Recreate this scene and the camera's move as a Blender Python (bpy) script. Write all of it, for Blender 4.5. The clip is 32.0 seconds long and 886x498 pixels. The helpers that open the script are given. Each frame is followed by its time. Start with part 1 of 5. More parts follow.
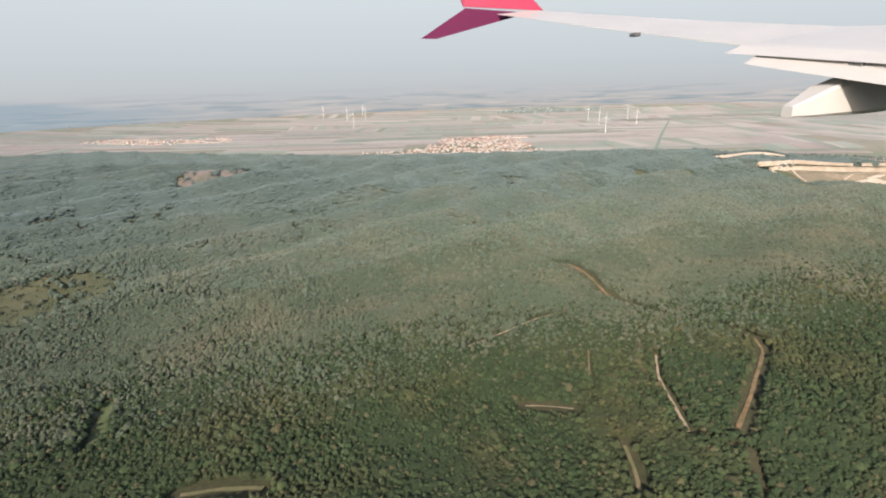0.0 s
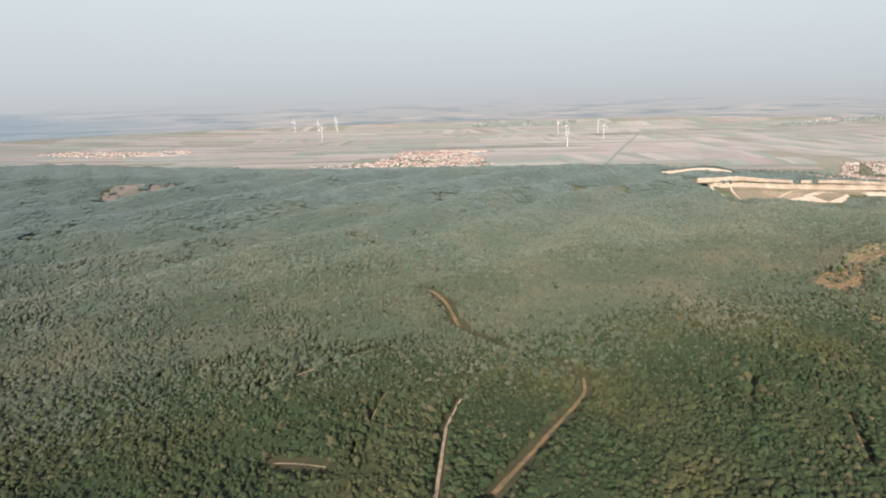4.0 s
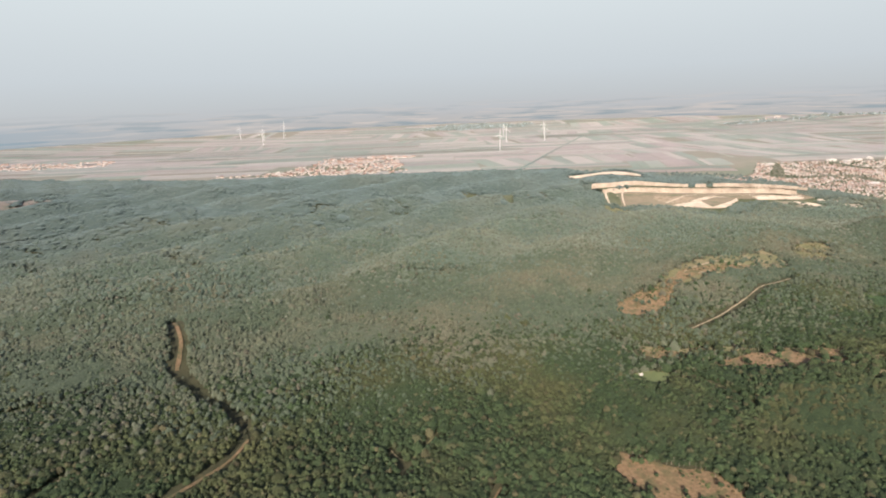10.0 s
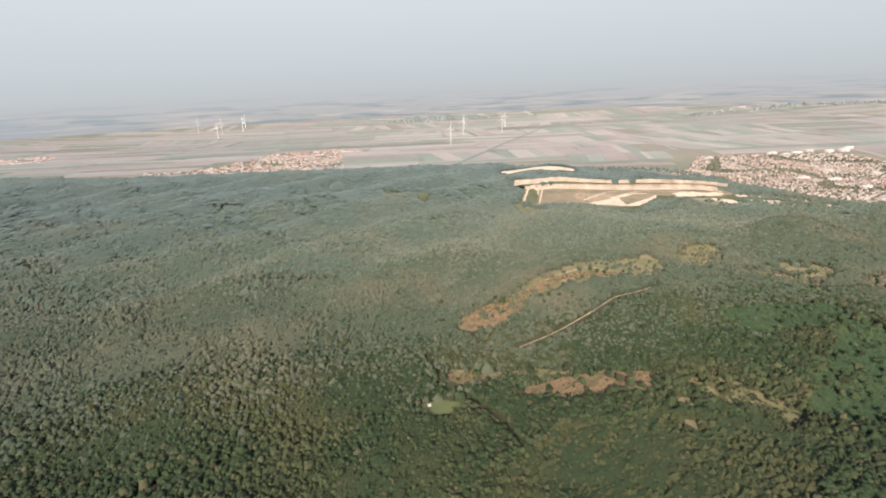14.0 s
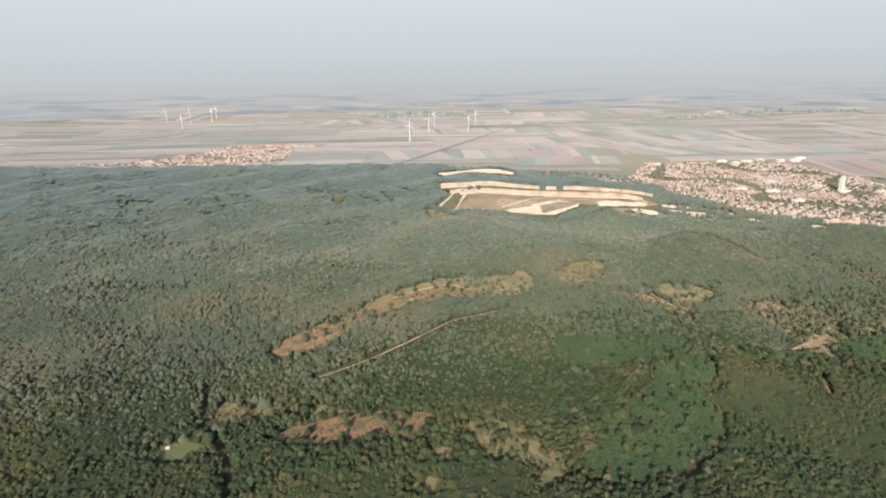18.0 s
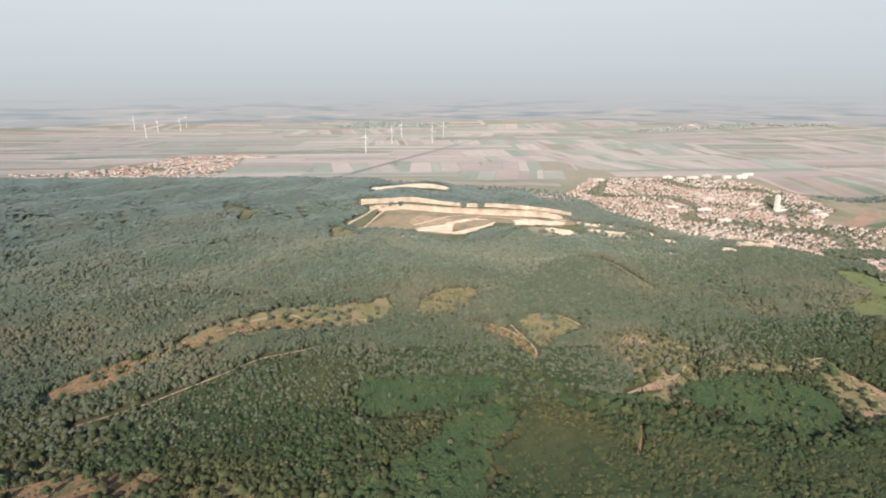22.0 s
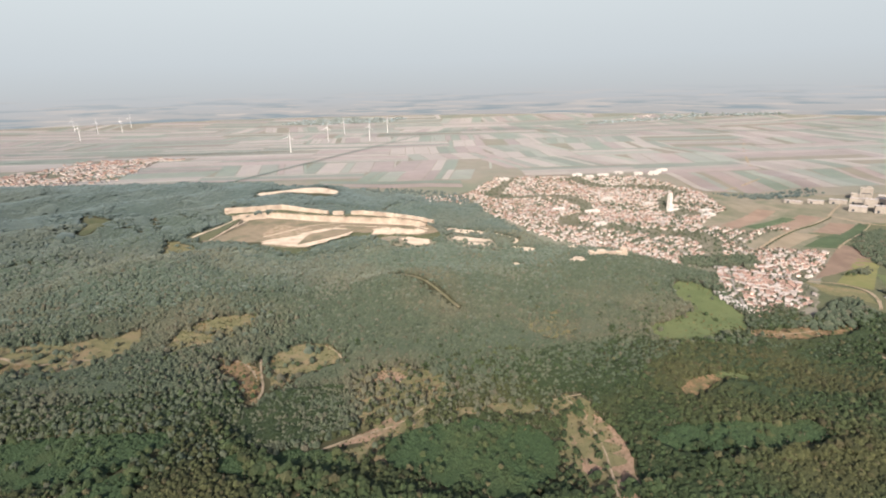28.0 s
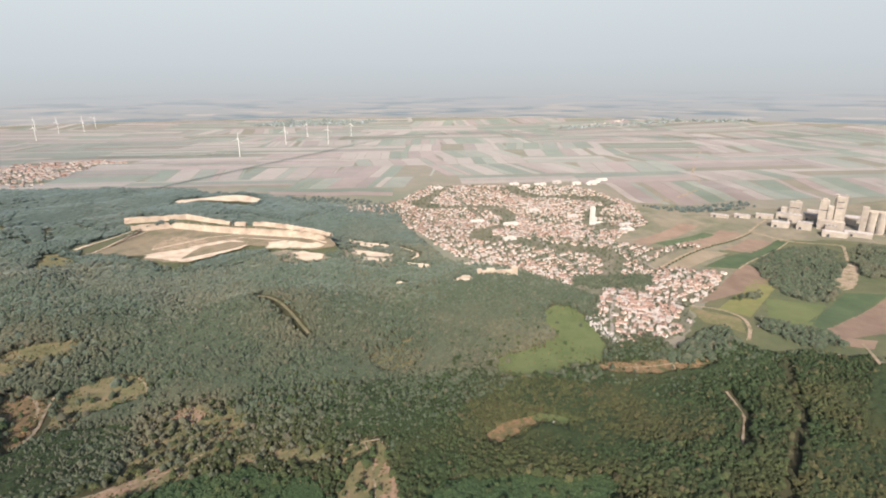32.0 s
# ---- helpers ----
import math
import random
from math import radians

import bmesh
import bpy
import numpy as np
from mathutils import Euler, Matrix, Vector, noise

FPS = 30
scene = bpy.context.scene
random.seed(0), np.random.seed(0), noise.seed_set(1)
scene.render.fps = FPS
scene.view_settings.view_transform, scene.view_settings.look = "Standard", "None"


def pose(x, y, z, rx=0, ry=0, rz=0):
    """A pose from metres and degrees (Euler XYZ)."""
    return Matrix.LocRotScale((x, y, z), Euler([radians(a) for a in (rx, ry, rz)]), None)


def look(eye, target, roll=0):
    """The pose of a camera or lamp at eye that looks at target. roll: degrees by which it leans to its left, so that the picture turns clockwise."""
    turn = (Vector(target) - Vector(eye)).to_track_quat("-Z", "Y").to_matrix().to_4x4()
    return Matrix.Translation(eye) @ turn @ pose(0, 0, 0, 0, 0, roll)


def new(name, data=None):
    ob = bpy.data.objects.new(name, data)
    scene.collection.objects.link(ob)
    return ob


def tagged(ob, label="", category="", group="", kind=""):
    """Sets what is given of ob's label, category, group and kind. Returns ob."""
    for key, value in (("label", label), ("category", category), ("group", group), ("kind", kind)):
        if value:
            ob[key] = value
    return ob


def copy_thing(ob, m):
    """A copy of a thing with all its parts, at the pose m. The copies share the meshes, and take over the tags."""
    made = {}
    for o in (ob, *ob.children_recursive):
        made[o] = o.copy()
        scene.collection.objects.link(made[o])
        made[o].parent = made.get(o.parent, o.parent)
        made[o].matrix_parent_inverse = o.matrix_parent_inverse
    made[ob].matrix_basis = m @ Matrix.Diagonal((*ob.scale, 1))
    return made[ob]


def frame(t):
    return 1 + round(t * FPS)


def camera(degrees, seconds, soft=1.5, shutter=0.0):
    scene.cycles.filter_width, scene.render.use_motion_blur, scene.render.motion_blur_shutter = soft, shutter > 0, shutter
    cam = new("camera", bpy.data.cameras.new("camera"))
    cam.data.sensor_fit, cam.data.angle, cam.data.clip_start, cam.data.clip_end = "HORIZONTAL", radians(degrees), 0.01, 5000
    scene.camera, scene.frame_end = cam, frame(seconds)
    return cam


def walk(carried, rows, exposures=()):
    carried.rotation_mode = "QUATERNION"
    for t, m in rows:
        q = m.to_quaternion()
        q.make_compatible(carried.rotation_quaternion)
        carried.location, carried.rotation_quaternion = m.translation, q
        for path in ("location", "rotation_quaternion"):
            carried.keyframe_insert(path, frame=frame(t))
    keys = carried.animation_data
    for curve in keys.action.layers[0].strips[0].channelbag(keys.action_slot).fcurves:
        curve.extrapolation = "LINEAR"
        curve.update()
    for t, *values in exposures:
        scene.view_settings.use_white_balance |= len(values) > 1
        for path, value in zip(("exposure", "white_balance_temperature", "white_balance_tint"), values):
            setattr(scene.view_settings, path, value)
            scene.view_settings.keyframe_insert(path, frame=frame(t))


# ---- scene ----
cam = camera(80.30, 32.0, soft=2.0)
# seconds, place in metres, turn in degrees
ROWS = [
    (0.0, 12.3, -21.0, 191.0, 72.65, 1.55, 1.38),
    (0.5, 30.1, -15.5, 190.5, 72.77, 1.81, 1.41),
    (1.0, 47.9, -9.9, 190.1, 72.84, 1.95, 1.05),
    (1.5, 65.7, -4.4, 189.7, 72.86, 2.13, 1.10),
    (2.0, 83.5, 1.0, 189.4, 72.99, 2.32, 1.27),
    (2.5, 101.3, 6.5, 189.0, 73.15, 2.38, 1.12),
    (3.0, 119.1, 11.9, 188.7, 73.45, 2.04, 1.11),
    (3.5, 137.0, 17.3, 188.5, 73.74, 1.23, 1.03),
    (5.5, 208.5, 38.5, 187.6, 74.37, 1.67, 1.03),
    (6.0, 226.5, 43.7, 187.5, 74.45, 1.58, 0.92),
    (6.5, 244.4, 48.9, 187.4, 74.33, 1.96, 0.43),
    (7.0, 262.4, 54.1, 187.3, 74.18, 2.20, 0.43),
    (7.5, 280.3, 59.2, 187.2, 74.30, 2.17, 0.31),
    (8.0, 298.3, 64.3, 187.2, 74.19, 2.08, 0.08),
    (8.5, 316.3, 69.3, 187.2, 74.33, 2.14, -0.03),
    (9.0, 334.4, 74.4, 187.2, 74.34, 2.45, -0.46),
    (9.5, 352.4, 79.4, 187.2, 74.34, 2.33, -0.48),
    (10.0, 370.5, 84.3, 187.3, 74.19, 2.16, -0.52),
    (10.5, 388.5, 89.3, 187.4, 73.98, 2.29, -0.84),
    (11.0, 406.6, 94.2, 187.5, 73.99, 1.88, -0.96),
    (11.5, 424.7, 99.1, 187.7, 73.62, 2.07, -0.74),
    (12.0, 442.8, 103.9, 187.9, 73.68, 2.17, -1.13),
    (12.5, 461.0, 108.7, 188.1, 73.50, 2.46, -1.39),
    (13.0, 479.1, 113.5, 188.3, 73.41, 2.31, -1.97),
    (13.5, 497.3, 118.3, 188.5, 73.23, 2.20, -1.79),
    (14.0, 515.5, 123.0, 188.8, 73.13, 2.33, -1.79),
    (14.5, 533.7, 127.7, 189.1, 73.14, 2.11, -1.70),
    (16.5, 606.6, 146.1, 190.7, 73.16, 1.05, -1.57),
    (17.0, 624.9, 150.6, 191.1, 73.09, 0.78, -1.67),
    (17.5, 643.2, 155.1, 191.6, 72.83, 0.85, -1.89),
    (18.0, 661.5, 159.6, 192.1, 72.59, 0.71, -1.83),
    (18.5, 679.8, 164.0, 192.6, 72.70, 0.41, -2.07),
    (19.0, 698.2, 168.4, 193.2, 72.74, 0.60, -2.02),
    (19.5, 716.5, 172.8, 193.7, 73.00, 0.55, -2.02),
    (20.0, 734.9, 177.2, 194.3, 73.13, 0.49, -2.12),
    (20.5, 753.3, 181.5, 195.0, 73.29, 0.60, -2.26),
    (21.0, 771.7, 185.8, 195.6, 73.58, 0.37, -2.14),
    (21.5, 790.1, 190.0, 196.3, 73.57, 0.41, -2.10),
    (22.0, 808.5, 194.2, 197.0, 73.58, 0.20, -2.08),
    (22.5, 827.0, 198.4, 197.8, 73.62, 0.10, -2.16),
    (23.0, 845.4, 202.6, 198.5, 73.50, -0.02, -2.18),
    (23.5, 863.9, 206.7, 199.3, 73.26, 0.08, -2.41),
    (24.0, 882.4, 210.8, 200.2, 73.02, 0.14, -2.35),
    (24.5, 900.9, 214.8, 201.0, 73.08, 0.24, -2.75),
    (25.0, 919.5, 218.9, 201.9, 72.76, 0.47, -2.83),
    (25.5, 938.0, 222.9, 202.8, 72.71, 0.39, -3.01),
    (27.5, 1012.4, 238.5, 206.7, 72.62, 1.04, -3.14),
    (28.0, 1031.0, 242.4, 207.7, 72.74, 1.21, -3.20),
    (28.5, 1049.6, 246.2, 208.7, 72.82, 1.00, -3.20),
    (29.0, 1068.3, 249.9, 209.8, 72.75, 1.04, -3.43),
    (29.5, 1086.9, 253.7, 210.9, 72.83, 1.12, -3.29),
    (30.0, 1105.6, 257.4, 212.1, 72.88, 1.11, -3.39),
    (30.5, 1124.3, 261.1, 213.3, 72.67, 1.30, -3.40),
    (31.0, 1143.1, 264.7, 214.5, 72.73, 1.19, -3.65),
    (31.5, 1161.8, 268.4, 215.7, 72.58, 1.08, -3.37),
    (32.0, 1180.5, 271.9, 216.9, 72.80, 0.55, -3.61),
]
walk(cam, [(r[0], pose(*r[1:])) for r in ROWS], [(0.0, 0.18, 5985, 16.5), (32.0, 0.18, 5985, 16.5)])

# ---------------------------------------------------------------- light
SUN_AZ, SUN_EL = 192.5, 28.2      # compass bearing (from +y, clockwise) and height of the sun
world = bpy.data.worlds.new("world")
scene.world = world
world.use_nodes = True
wn = world.node_tree
sky = wn.nodes.new("ShaderNodeTexSky")
sky.sky_type = "NISHITA"
sky.sun_disc = False
sky.sun_elevation, sky.sun_rotation = radians(SUN_EL), radians(SUN_AZ)
sky.dust_density, sky.air_density = 4.0, 1.4
wn.links.new(sky.outputs[0], wn.nodes["Background"].inputs[0])
wn.nodes["Background"].inputs[1].default_value = 0.14

sun_data = bpy.data.lights.new("sun", "SUN")
sun_data.energy, sun_data.angle, sun_data.color = 5.0, radians(0.6), (1.0, 0.89, 0.72)
sun = new("sun", sun_data)
toward = Vector((math.sin(radians(SUN_AZ)) * math.cos(radians(SUN_EL)),
                 math.cos(radians(SUN_AZ)) * math.cos(radians(SUN_EL)), math.sin(radians(SUN_EL))))
sun.matrix_world = look(toward * 900, (0, 0, 0))


# ---------------------------------------------------------------- materials
def lin(r, g, b):
    """Linear colour from 8-bit sRGB."""
    return tuple((c / 12.92 if c <= 0.04045 else ((c + 0.055) / 1.055) ** 2.4) for c in (r / 255, g / 255, b / 255)) + (1.0,)


def surface(name, low, high, scale, rough=0.9, bump=0.0, bump_scale=None, island=0.0, per_object=0.0,
            big=None, big_scale=0.01, big_amount=0.5, sheen=0.0, sheen_tint=(0.66, 0.80, 0.95, 1), metal=0.0, spec=0.3, odd=None, odd_share=0.3):
    """A procedural surface: two colours mixed by fine noise, a third by broad noise, brightness by piece."""
    m = bpy.data.materials.new(name)
    m.use_nodes = True
    nt = m.node_tree
    b = nt.nodes["Principled BSDF"]
    geo = nt.nodes.new("ShaderNodeNewGeometry")

    def noise_tex(sc, detail=5.0, rough_=0.6):
        n = nt.nodes.new("ShaderNodeTexNoise")
        n.inputs["Scale"].default_value, n.inputs["Detail"].default_value, n.inputs["Roughness"].default_value = sc, detail, rough_
        nt.links.new(geo.outputs["Position"], n.inputs["Vector"])
        return n.outputs["Fac"]

    def contrast(sock, lo, hi):
        r = nt.nodes.new("ShaderNodeMapRange")
        r.inputs[1].default_value, r.inputs[2].default_value = lo, hi
        nt.links.new(sock, r.inputs[0])
        return r.outputs[0]

    def mix(fac, a, c, mode="MIX"):
        x = nt.nodes.new("ShaderNodeMix")
        x.data_type, x.blend_type = "RGBA", mode
        for sock, v in ((x.inputs["Factor"], fac), (x.inputs["A"], a), (x.inputs["B"], c)):
            if isinstance(v, bpy.types.NodeSocket):
                nt.links.new(v, sock)
            else:
                sock.default_value = v
        return x.outputs["Result"]

    col = mix(contrast(noise_tex(scale), 0.3, 0.7), low, high)
    if big:
        k = nt.nodes.new("ShaderNodeMath")
        k.operation = "MULTIPLY"
        nt.links.new(contrast(noise_tex(big_scale, 4.0, 0.55), 0.48, 0.68), k.inputs[0])
        k.inputs[1].default_value = big_amount
        col = mix(k.outputs[0], col, big)
    if odd:
        r = nt.nodes.new("ShaderNodeMapRange")
        r.inputs[1].default_value, r.inputs[2].default_value, r.inputs[4].default_value = 1 - odd_share, 1.0, 0.85
        w = nt.nodes.new("ShaderNodeTexWhiteNoise")
        w.noise_dimensions = "1D"
        nt.links.new(geo.outputs["Random Per Island"], w.inputs["W"])
        nt.links.new(w.outputs["Value"], r.inputs[0])
        col = mix(r.outputs[0], col, odd)
    for amount, source in ((island, geo.outputs["Random Per Island"]), (per_object, None)):
        if amount:
            if source is None:
                source = nt.nodes.new("ShaderNodeObjectInfo").outputs["Random"]
            r = nt.nodes.new("ShaderNodeMapRange")
            r.inputs[3].default_value, r.inputs[4].default_value = 1 - amount, 1 + amount
            nt.links.new(source, r.inputs[0])
            h = nt.nodes.new("ShaderNodeHueSaturation")
            nt.links.new(r.outputs[0], h.inputs["Value"])
            nt.links.new(col, h.inputs["Color"])
            col = h.outputs[0]
    nt.links.new(col, b.inputs["Base Color"])
    b.inputs["Roughness"].default_value, b.inputs["Metallic"].default_value = rough, metal
    b.inputs["Specular IOR Level"].default_value = spec
    b.inputs["Diffuse Roughness"].default_value = 1.0 if rough > 0.8 else 0.0
    # bluish sheen whitens grazing surfaces in place of haze in the air
    if sheen:
        b.inputs["Sheen Weight"].default_value, b.inputs["Sheen Roughness"].default_value = sheen, 0.45
        b.inputs["Sheen Tint"].default_value = sheen_tint
    if bump:
        bp = nt.nodes.new("ShaderNodeBump")
        bp.inputs["Strength"].default_value, bp.inputs["Distance"].default_value = bump, 1.0
        nt.links.new(noise_tex(bump_scale or scale), bp.inputs["Height"])
        nt.links.new(bp.outputs[0], b.inputs["Normal"])
    return m


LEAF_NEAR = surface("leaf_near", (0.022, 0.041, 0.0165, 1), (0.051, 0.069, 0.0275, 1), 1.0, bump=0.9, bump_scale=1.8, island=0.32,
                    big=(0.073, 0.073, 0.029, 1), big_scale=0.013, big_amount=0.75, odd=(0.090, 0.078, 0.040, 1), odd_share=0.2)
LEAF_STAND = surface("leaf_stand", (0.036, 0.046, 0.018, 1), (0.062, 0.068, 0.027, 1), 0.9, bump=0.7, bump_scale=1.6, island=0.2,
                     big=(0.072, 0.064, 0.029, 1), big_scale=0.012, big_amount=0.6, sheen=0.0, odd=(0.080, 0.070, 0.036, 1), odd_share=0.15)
# Leaf bands beyond the near woods: paler and bluer outward, haze put into colour.
LEAF_INNER_HAZE = surface("leaf_inner", (0.045, 0.065, 0.040, 1), (0.092, 0.108, 0.068, 1), 0.8, bump=0.7, bump_scale=1.4, island=0.17,
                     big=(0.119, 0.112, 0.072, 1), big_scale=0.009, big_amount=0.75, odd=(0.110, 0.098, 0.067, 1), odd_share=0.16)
UNDER_INNER_HAZE = surface("lower_leaf_inner_haze", (0.039, 0.055, 0.034, 1), (0.076, 0.093, 0.058, 1), 0.6, bump=0.7, bump_scale=0.9,
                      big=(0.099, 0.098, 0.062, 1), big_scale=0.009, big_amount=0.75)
LEAF_MID_HAZE = surface("leaf_mid", (0.053, 0.074, 0.053, 1), (0.097, 0.122, 0.084, 1), 0.7, bump=0.4, bump_scale=1.2, island=0.13,
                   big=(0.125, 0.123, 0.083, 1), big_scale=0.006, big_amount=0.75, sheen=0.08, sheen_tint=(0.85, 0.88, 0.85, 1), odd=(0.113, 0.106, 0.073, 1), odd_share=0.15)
LEAF_FAR_HAZE = surface("leaf_far", (0.057, 0.081, 0.073, 1), (0.083, 0.108, 0.092, 1), 0.25, bump=0.3, bump_scale=0.5, island=0.06,
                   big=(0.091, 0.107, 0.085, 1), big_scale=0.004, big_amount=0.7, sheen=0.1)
LEAF_OUTER_HAZE = surface("leaf_outer", (0.053, 0.075, 0.060, 1), (0.088, 0.111, 0.084, 1), 0.4, bump=0.4, bump_scale=0.8, island=0.1,
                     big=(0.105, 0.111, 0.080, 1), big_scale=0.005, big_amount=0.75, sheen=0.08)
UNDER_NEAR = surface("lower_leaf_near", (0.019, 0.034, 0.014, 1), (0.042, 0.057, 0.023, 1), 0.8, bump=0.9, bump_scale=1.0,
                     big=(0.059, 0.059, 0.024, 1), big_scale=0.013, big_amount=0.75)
# Lower tiers carry the same haze tint as the crowns above them.
UNDER_MID_HAZE = surface("lower_leaf_mid_haze", (0.042, 0.064, 0.044, 1), (0.077, 0.102, 0.068, 1), 0.5, bump=0.6, bump_scale=0.8,
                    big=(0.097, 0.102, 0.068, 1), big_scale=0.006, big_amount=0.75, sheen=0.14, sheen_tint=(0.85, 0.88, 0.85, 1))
UNDER_FAR_HAZE = surface("lower_leaf_far_haze", (0.054, 0.078, 0.070, 1), (0.080, 0.104, 0.088, 1), 0.25, bump=0.3, bump_scale=0.4,
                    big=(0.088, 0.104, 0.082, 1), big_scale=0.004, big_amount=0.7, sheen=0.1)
UNDER_OUTER_HAZE = surface("lower_leaf_outer_haze", (0.050, 0.070, 0.056, 1), (0.080, 0.103, 0.078, 1), 0.4, bump=0.4, bump_scale=0.6,
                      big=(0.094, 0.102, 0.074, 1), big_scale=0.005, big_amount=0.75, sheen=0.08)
# Plain woods: haze put in as pale leaf colour and full sheen.
LEAF_PLAIN_HAZE = surface("leaf_plain_haze", (0.125, 0.145, 0.125, 1), (0.155, 0.175, 0.15, 1), 0.1, island=0.1, sheen=1.0)
LEAF_SHRUB = surface("leaf_shrub", (0.040, 0.055, 0.020, 1), (0.085, 0.085, 0.034, 1), 0.8, bump=0.5, island=0.35, odd=(0.17, 0.105, 0.05, 1), odd_share=0.35)
LEAF_YOUNG = surface("leaf_young", (0.028, 0.050, 0.021, 1), (0.043, 0.070, 0.029, 1), 0.6, bump=0.4, bump_scale=1.5, island=0.14,
                     big=(0.058, 0.076, 0.030, 1), big_scale=0.03, big_amount=0.6)
THICKET = surface("thicket", (0.026, 0.048, 0.019, 1), (0.042, 0.068, 0.027, 1), 0.5, bump=0.8, bump_scale=0.9,
                  big=(0.06, 0.072, 0.028, 1), big_scale=0.03)
# Leaf litter, darkened so that tree shade sits in its colour.
FOREST_FLOOR = surface("forest_floor", (0.028, 0.032, 0.015, 1), (0.056, 0.054, 0.027, 1), 0.2, bump=0.4,
                       big=(0.070, 0.060, 0.034, 1), big_scale=0.02, big_amount=0.5)
# The plain's faint bluish sheen stands in for haze.
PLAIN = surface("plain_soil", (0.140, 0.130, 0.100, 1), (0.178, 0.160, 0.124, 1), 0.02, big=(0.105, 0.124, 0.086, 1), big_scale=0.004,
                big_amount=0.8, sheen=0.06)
MEADOW = surface("meadow", (0.088, 0.092, 0.042, 1), (0.150, 0.134, 0.070, 1), 0.2, bump=0.4, bump_scale=0.6,
                 big=(0.195, 0.145, 0.088, 1), big_scale=0.06, big_amount=0.75)
GRASS = surface("fresh_grass", (0.064, 0.086, 0.034, 1), (0.094, 0.112, 0.048, 1), 0.06, bump=0.2, bump_scale=0.5, big=(0.118, 0.124, 0.052, 1), big_scale=0.02)
MEADOW_DULL = surface("dull_grass", (0.058, 0.070, 0.036, 1), (0.090, 0.096, 0.052, 1), 0.05, bump=0.3, bump_scale=0.4, big=(0.135, 0.122, 0.074, 1), big_scale=0.012)
AISLE = surface("aisle_grass", (0.125, 0.114, 0.070, 1), (0.20, 0.172, 0.112, 1), 0.25, bump=0.4, bump_scale=0.4, big=(0.085, 0.090, 0.048, 1), big_scale=0.06, big_amount=0.7)
YARD = surface("yard_soil", (0.128, 0.118, 0.086, 1), (0.20, 0.175, 0.130, 1), 0.04, bump=0.2, bump_scale=0.2, big=(0.082, 0.096, 0.056, 1), big_scale=0.014, big_amount=0.85)
GRASS_GOLD = surface("gold_grass", (0.118, 0.118, 0.046, 1), (0.155, 0.147, 0.060, 1), 0.08, big=(0.115, 0.130, 0.045, 1), big_scale=0.03)
BARE = surface("bare_earth", (0.112, 0.074, 0.039, 1), (0.215, 0.146, 0.082, 1), 0.45, bump=0.7, bump_scale=0.5,
               big=(0.066, 0.072, 0.032, 1), big_scale=0.10, big_amount=1.0)
DIRT = surface("pale_dirt", (0.19, 0.150, 0.102, 1), (0.32, 0.255, 0.185, 1), 0.4, bump=0.4, bump_scale=0.6, big=(0.10, 0.094, 0.048, 1), big_scale=0.13, big_amount=0.9)
ROCK = surface("limestone", (0.36, 0.295, 0.225, 1), (0.56, 0.47, 0.37, 1), 0.12, bump=0.8, bump_scale=0.22,
               big=(0.27, 0.215, 0.16, 1), big_scale=0.06, big_amount=0.8)
PIT = surface("pit_floor", (0.140, 0.116, 0.080, 1), (0.205, 0.168, 0.116, 1), 0.08, bump=0.3, bump_scale=0.2, big=(0.105, 0.102, 0.062, 1), big_scale=0.03, big_amount=0.95)
# Field colours are greyed and given bluish sheen to imitate haze.
HAZED_FIELDS = {
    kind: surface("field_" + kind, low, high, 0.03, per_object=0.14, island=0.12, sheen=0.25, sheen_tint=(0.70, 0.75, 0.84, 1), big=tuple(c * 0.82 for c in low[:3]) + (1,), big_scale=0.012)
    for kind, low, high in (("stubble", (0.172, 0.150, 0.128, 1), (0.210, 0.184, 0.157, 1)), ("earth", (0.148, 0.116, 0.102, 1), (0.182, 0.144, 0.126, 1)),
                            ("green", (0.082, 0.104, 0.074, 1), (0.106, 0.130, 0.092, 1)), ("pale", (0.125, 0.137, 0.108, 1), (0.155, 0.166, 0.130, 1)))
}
PLOTS = {
    kind: surface("plot_" + kind, low, high, 0.05, per_object=0.15, bump=0.2, bump_scale=0.3, big=tuple(c * 0.75 for c in low[:3]) + (1,), big_scale=0.02)
    for kind, low, high in (("stubble", (0.18, 0.150, 0.105, 1), (0.23, 0.192, 0.138, 1)), ("earth", (0.150, 0.108, 0.080, 1), (0.200, 0.146, 0.110, 1)), ("green", (0.050, 0.076, 0.038, 1), (0.076, 0.104, 0.052, 1)))
}
RED_SOIL = surface("red_soil", (0.165, 0.110, 0.074, 1), (0.285, 0.198, 0.138, 1), 0.45, bump=0.6, bump_scale=0.5, big=(0.085, 0.080, 0.040, 1), big_scale=0.12, big_amount=0.8)
# Far clearing soil, greyed and sheened to imitate haze.
FAR_SOIL_HAZE = surface("far_clearing_soil_haze", (0.145, 0.120, 0.100, 1), (0.20, 0.165, 0.135, 1), 0.1, sheen=0.2, big=(0.095, 0.105, 0.078, 1), big_scale=0.03, big_amount=0.8)
# Sheen on the hedges also stands in for haze.
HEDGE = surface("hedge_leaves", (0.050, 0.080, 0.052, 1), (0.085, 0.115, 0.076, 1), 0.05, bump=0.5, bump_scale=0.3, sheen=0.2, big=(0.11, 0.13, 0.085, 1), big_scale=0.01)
TOWN_SOIL = surface("gardens", (0.073, 0.083, 0.050, 1), (0.161, 0.140, 0.111, 1), 0.08, bump=0.3, bump_scale=0.4, big=(0.067, 0.081, 0.045, 1), big_scale=0.02)
WALL = surface("house_wall", (0.42, 0.37, 0.325, 1), (0.66, 0.59, 0.52, 1), 0.15, per_object=0.22, island=0.2)
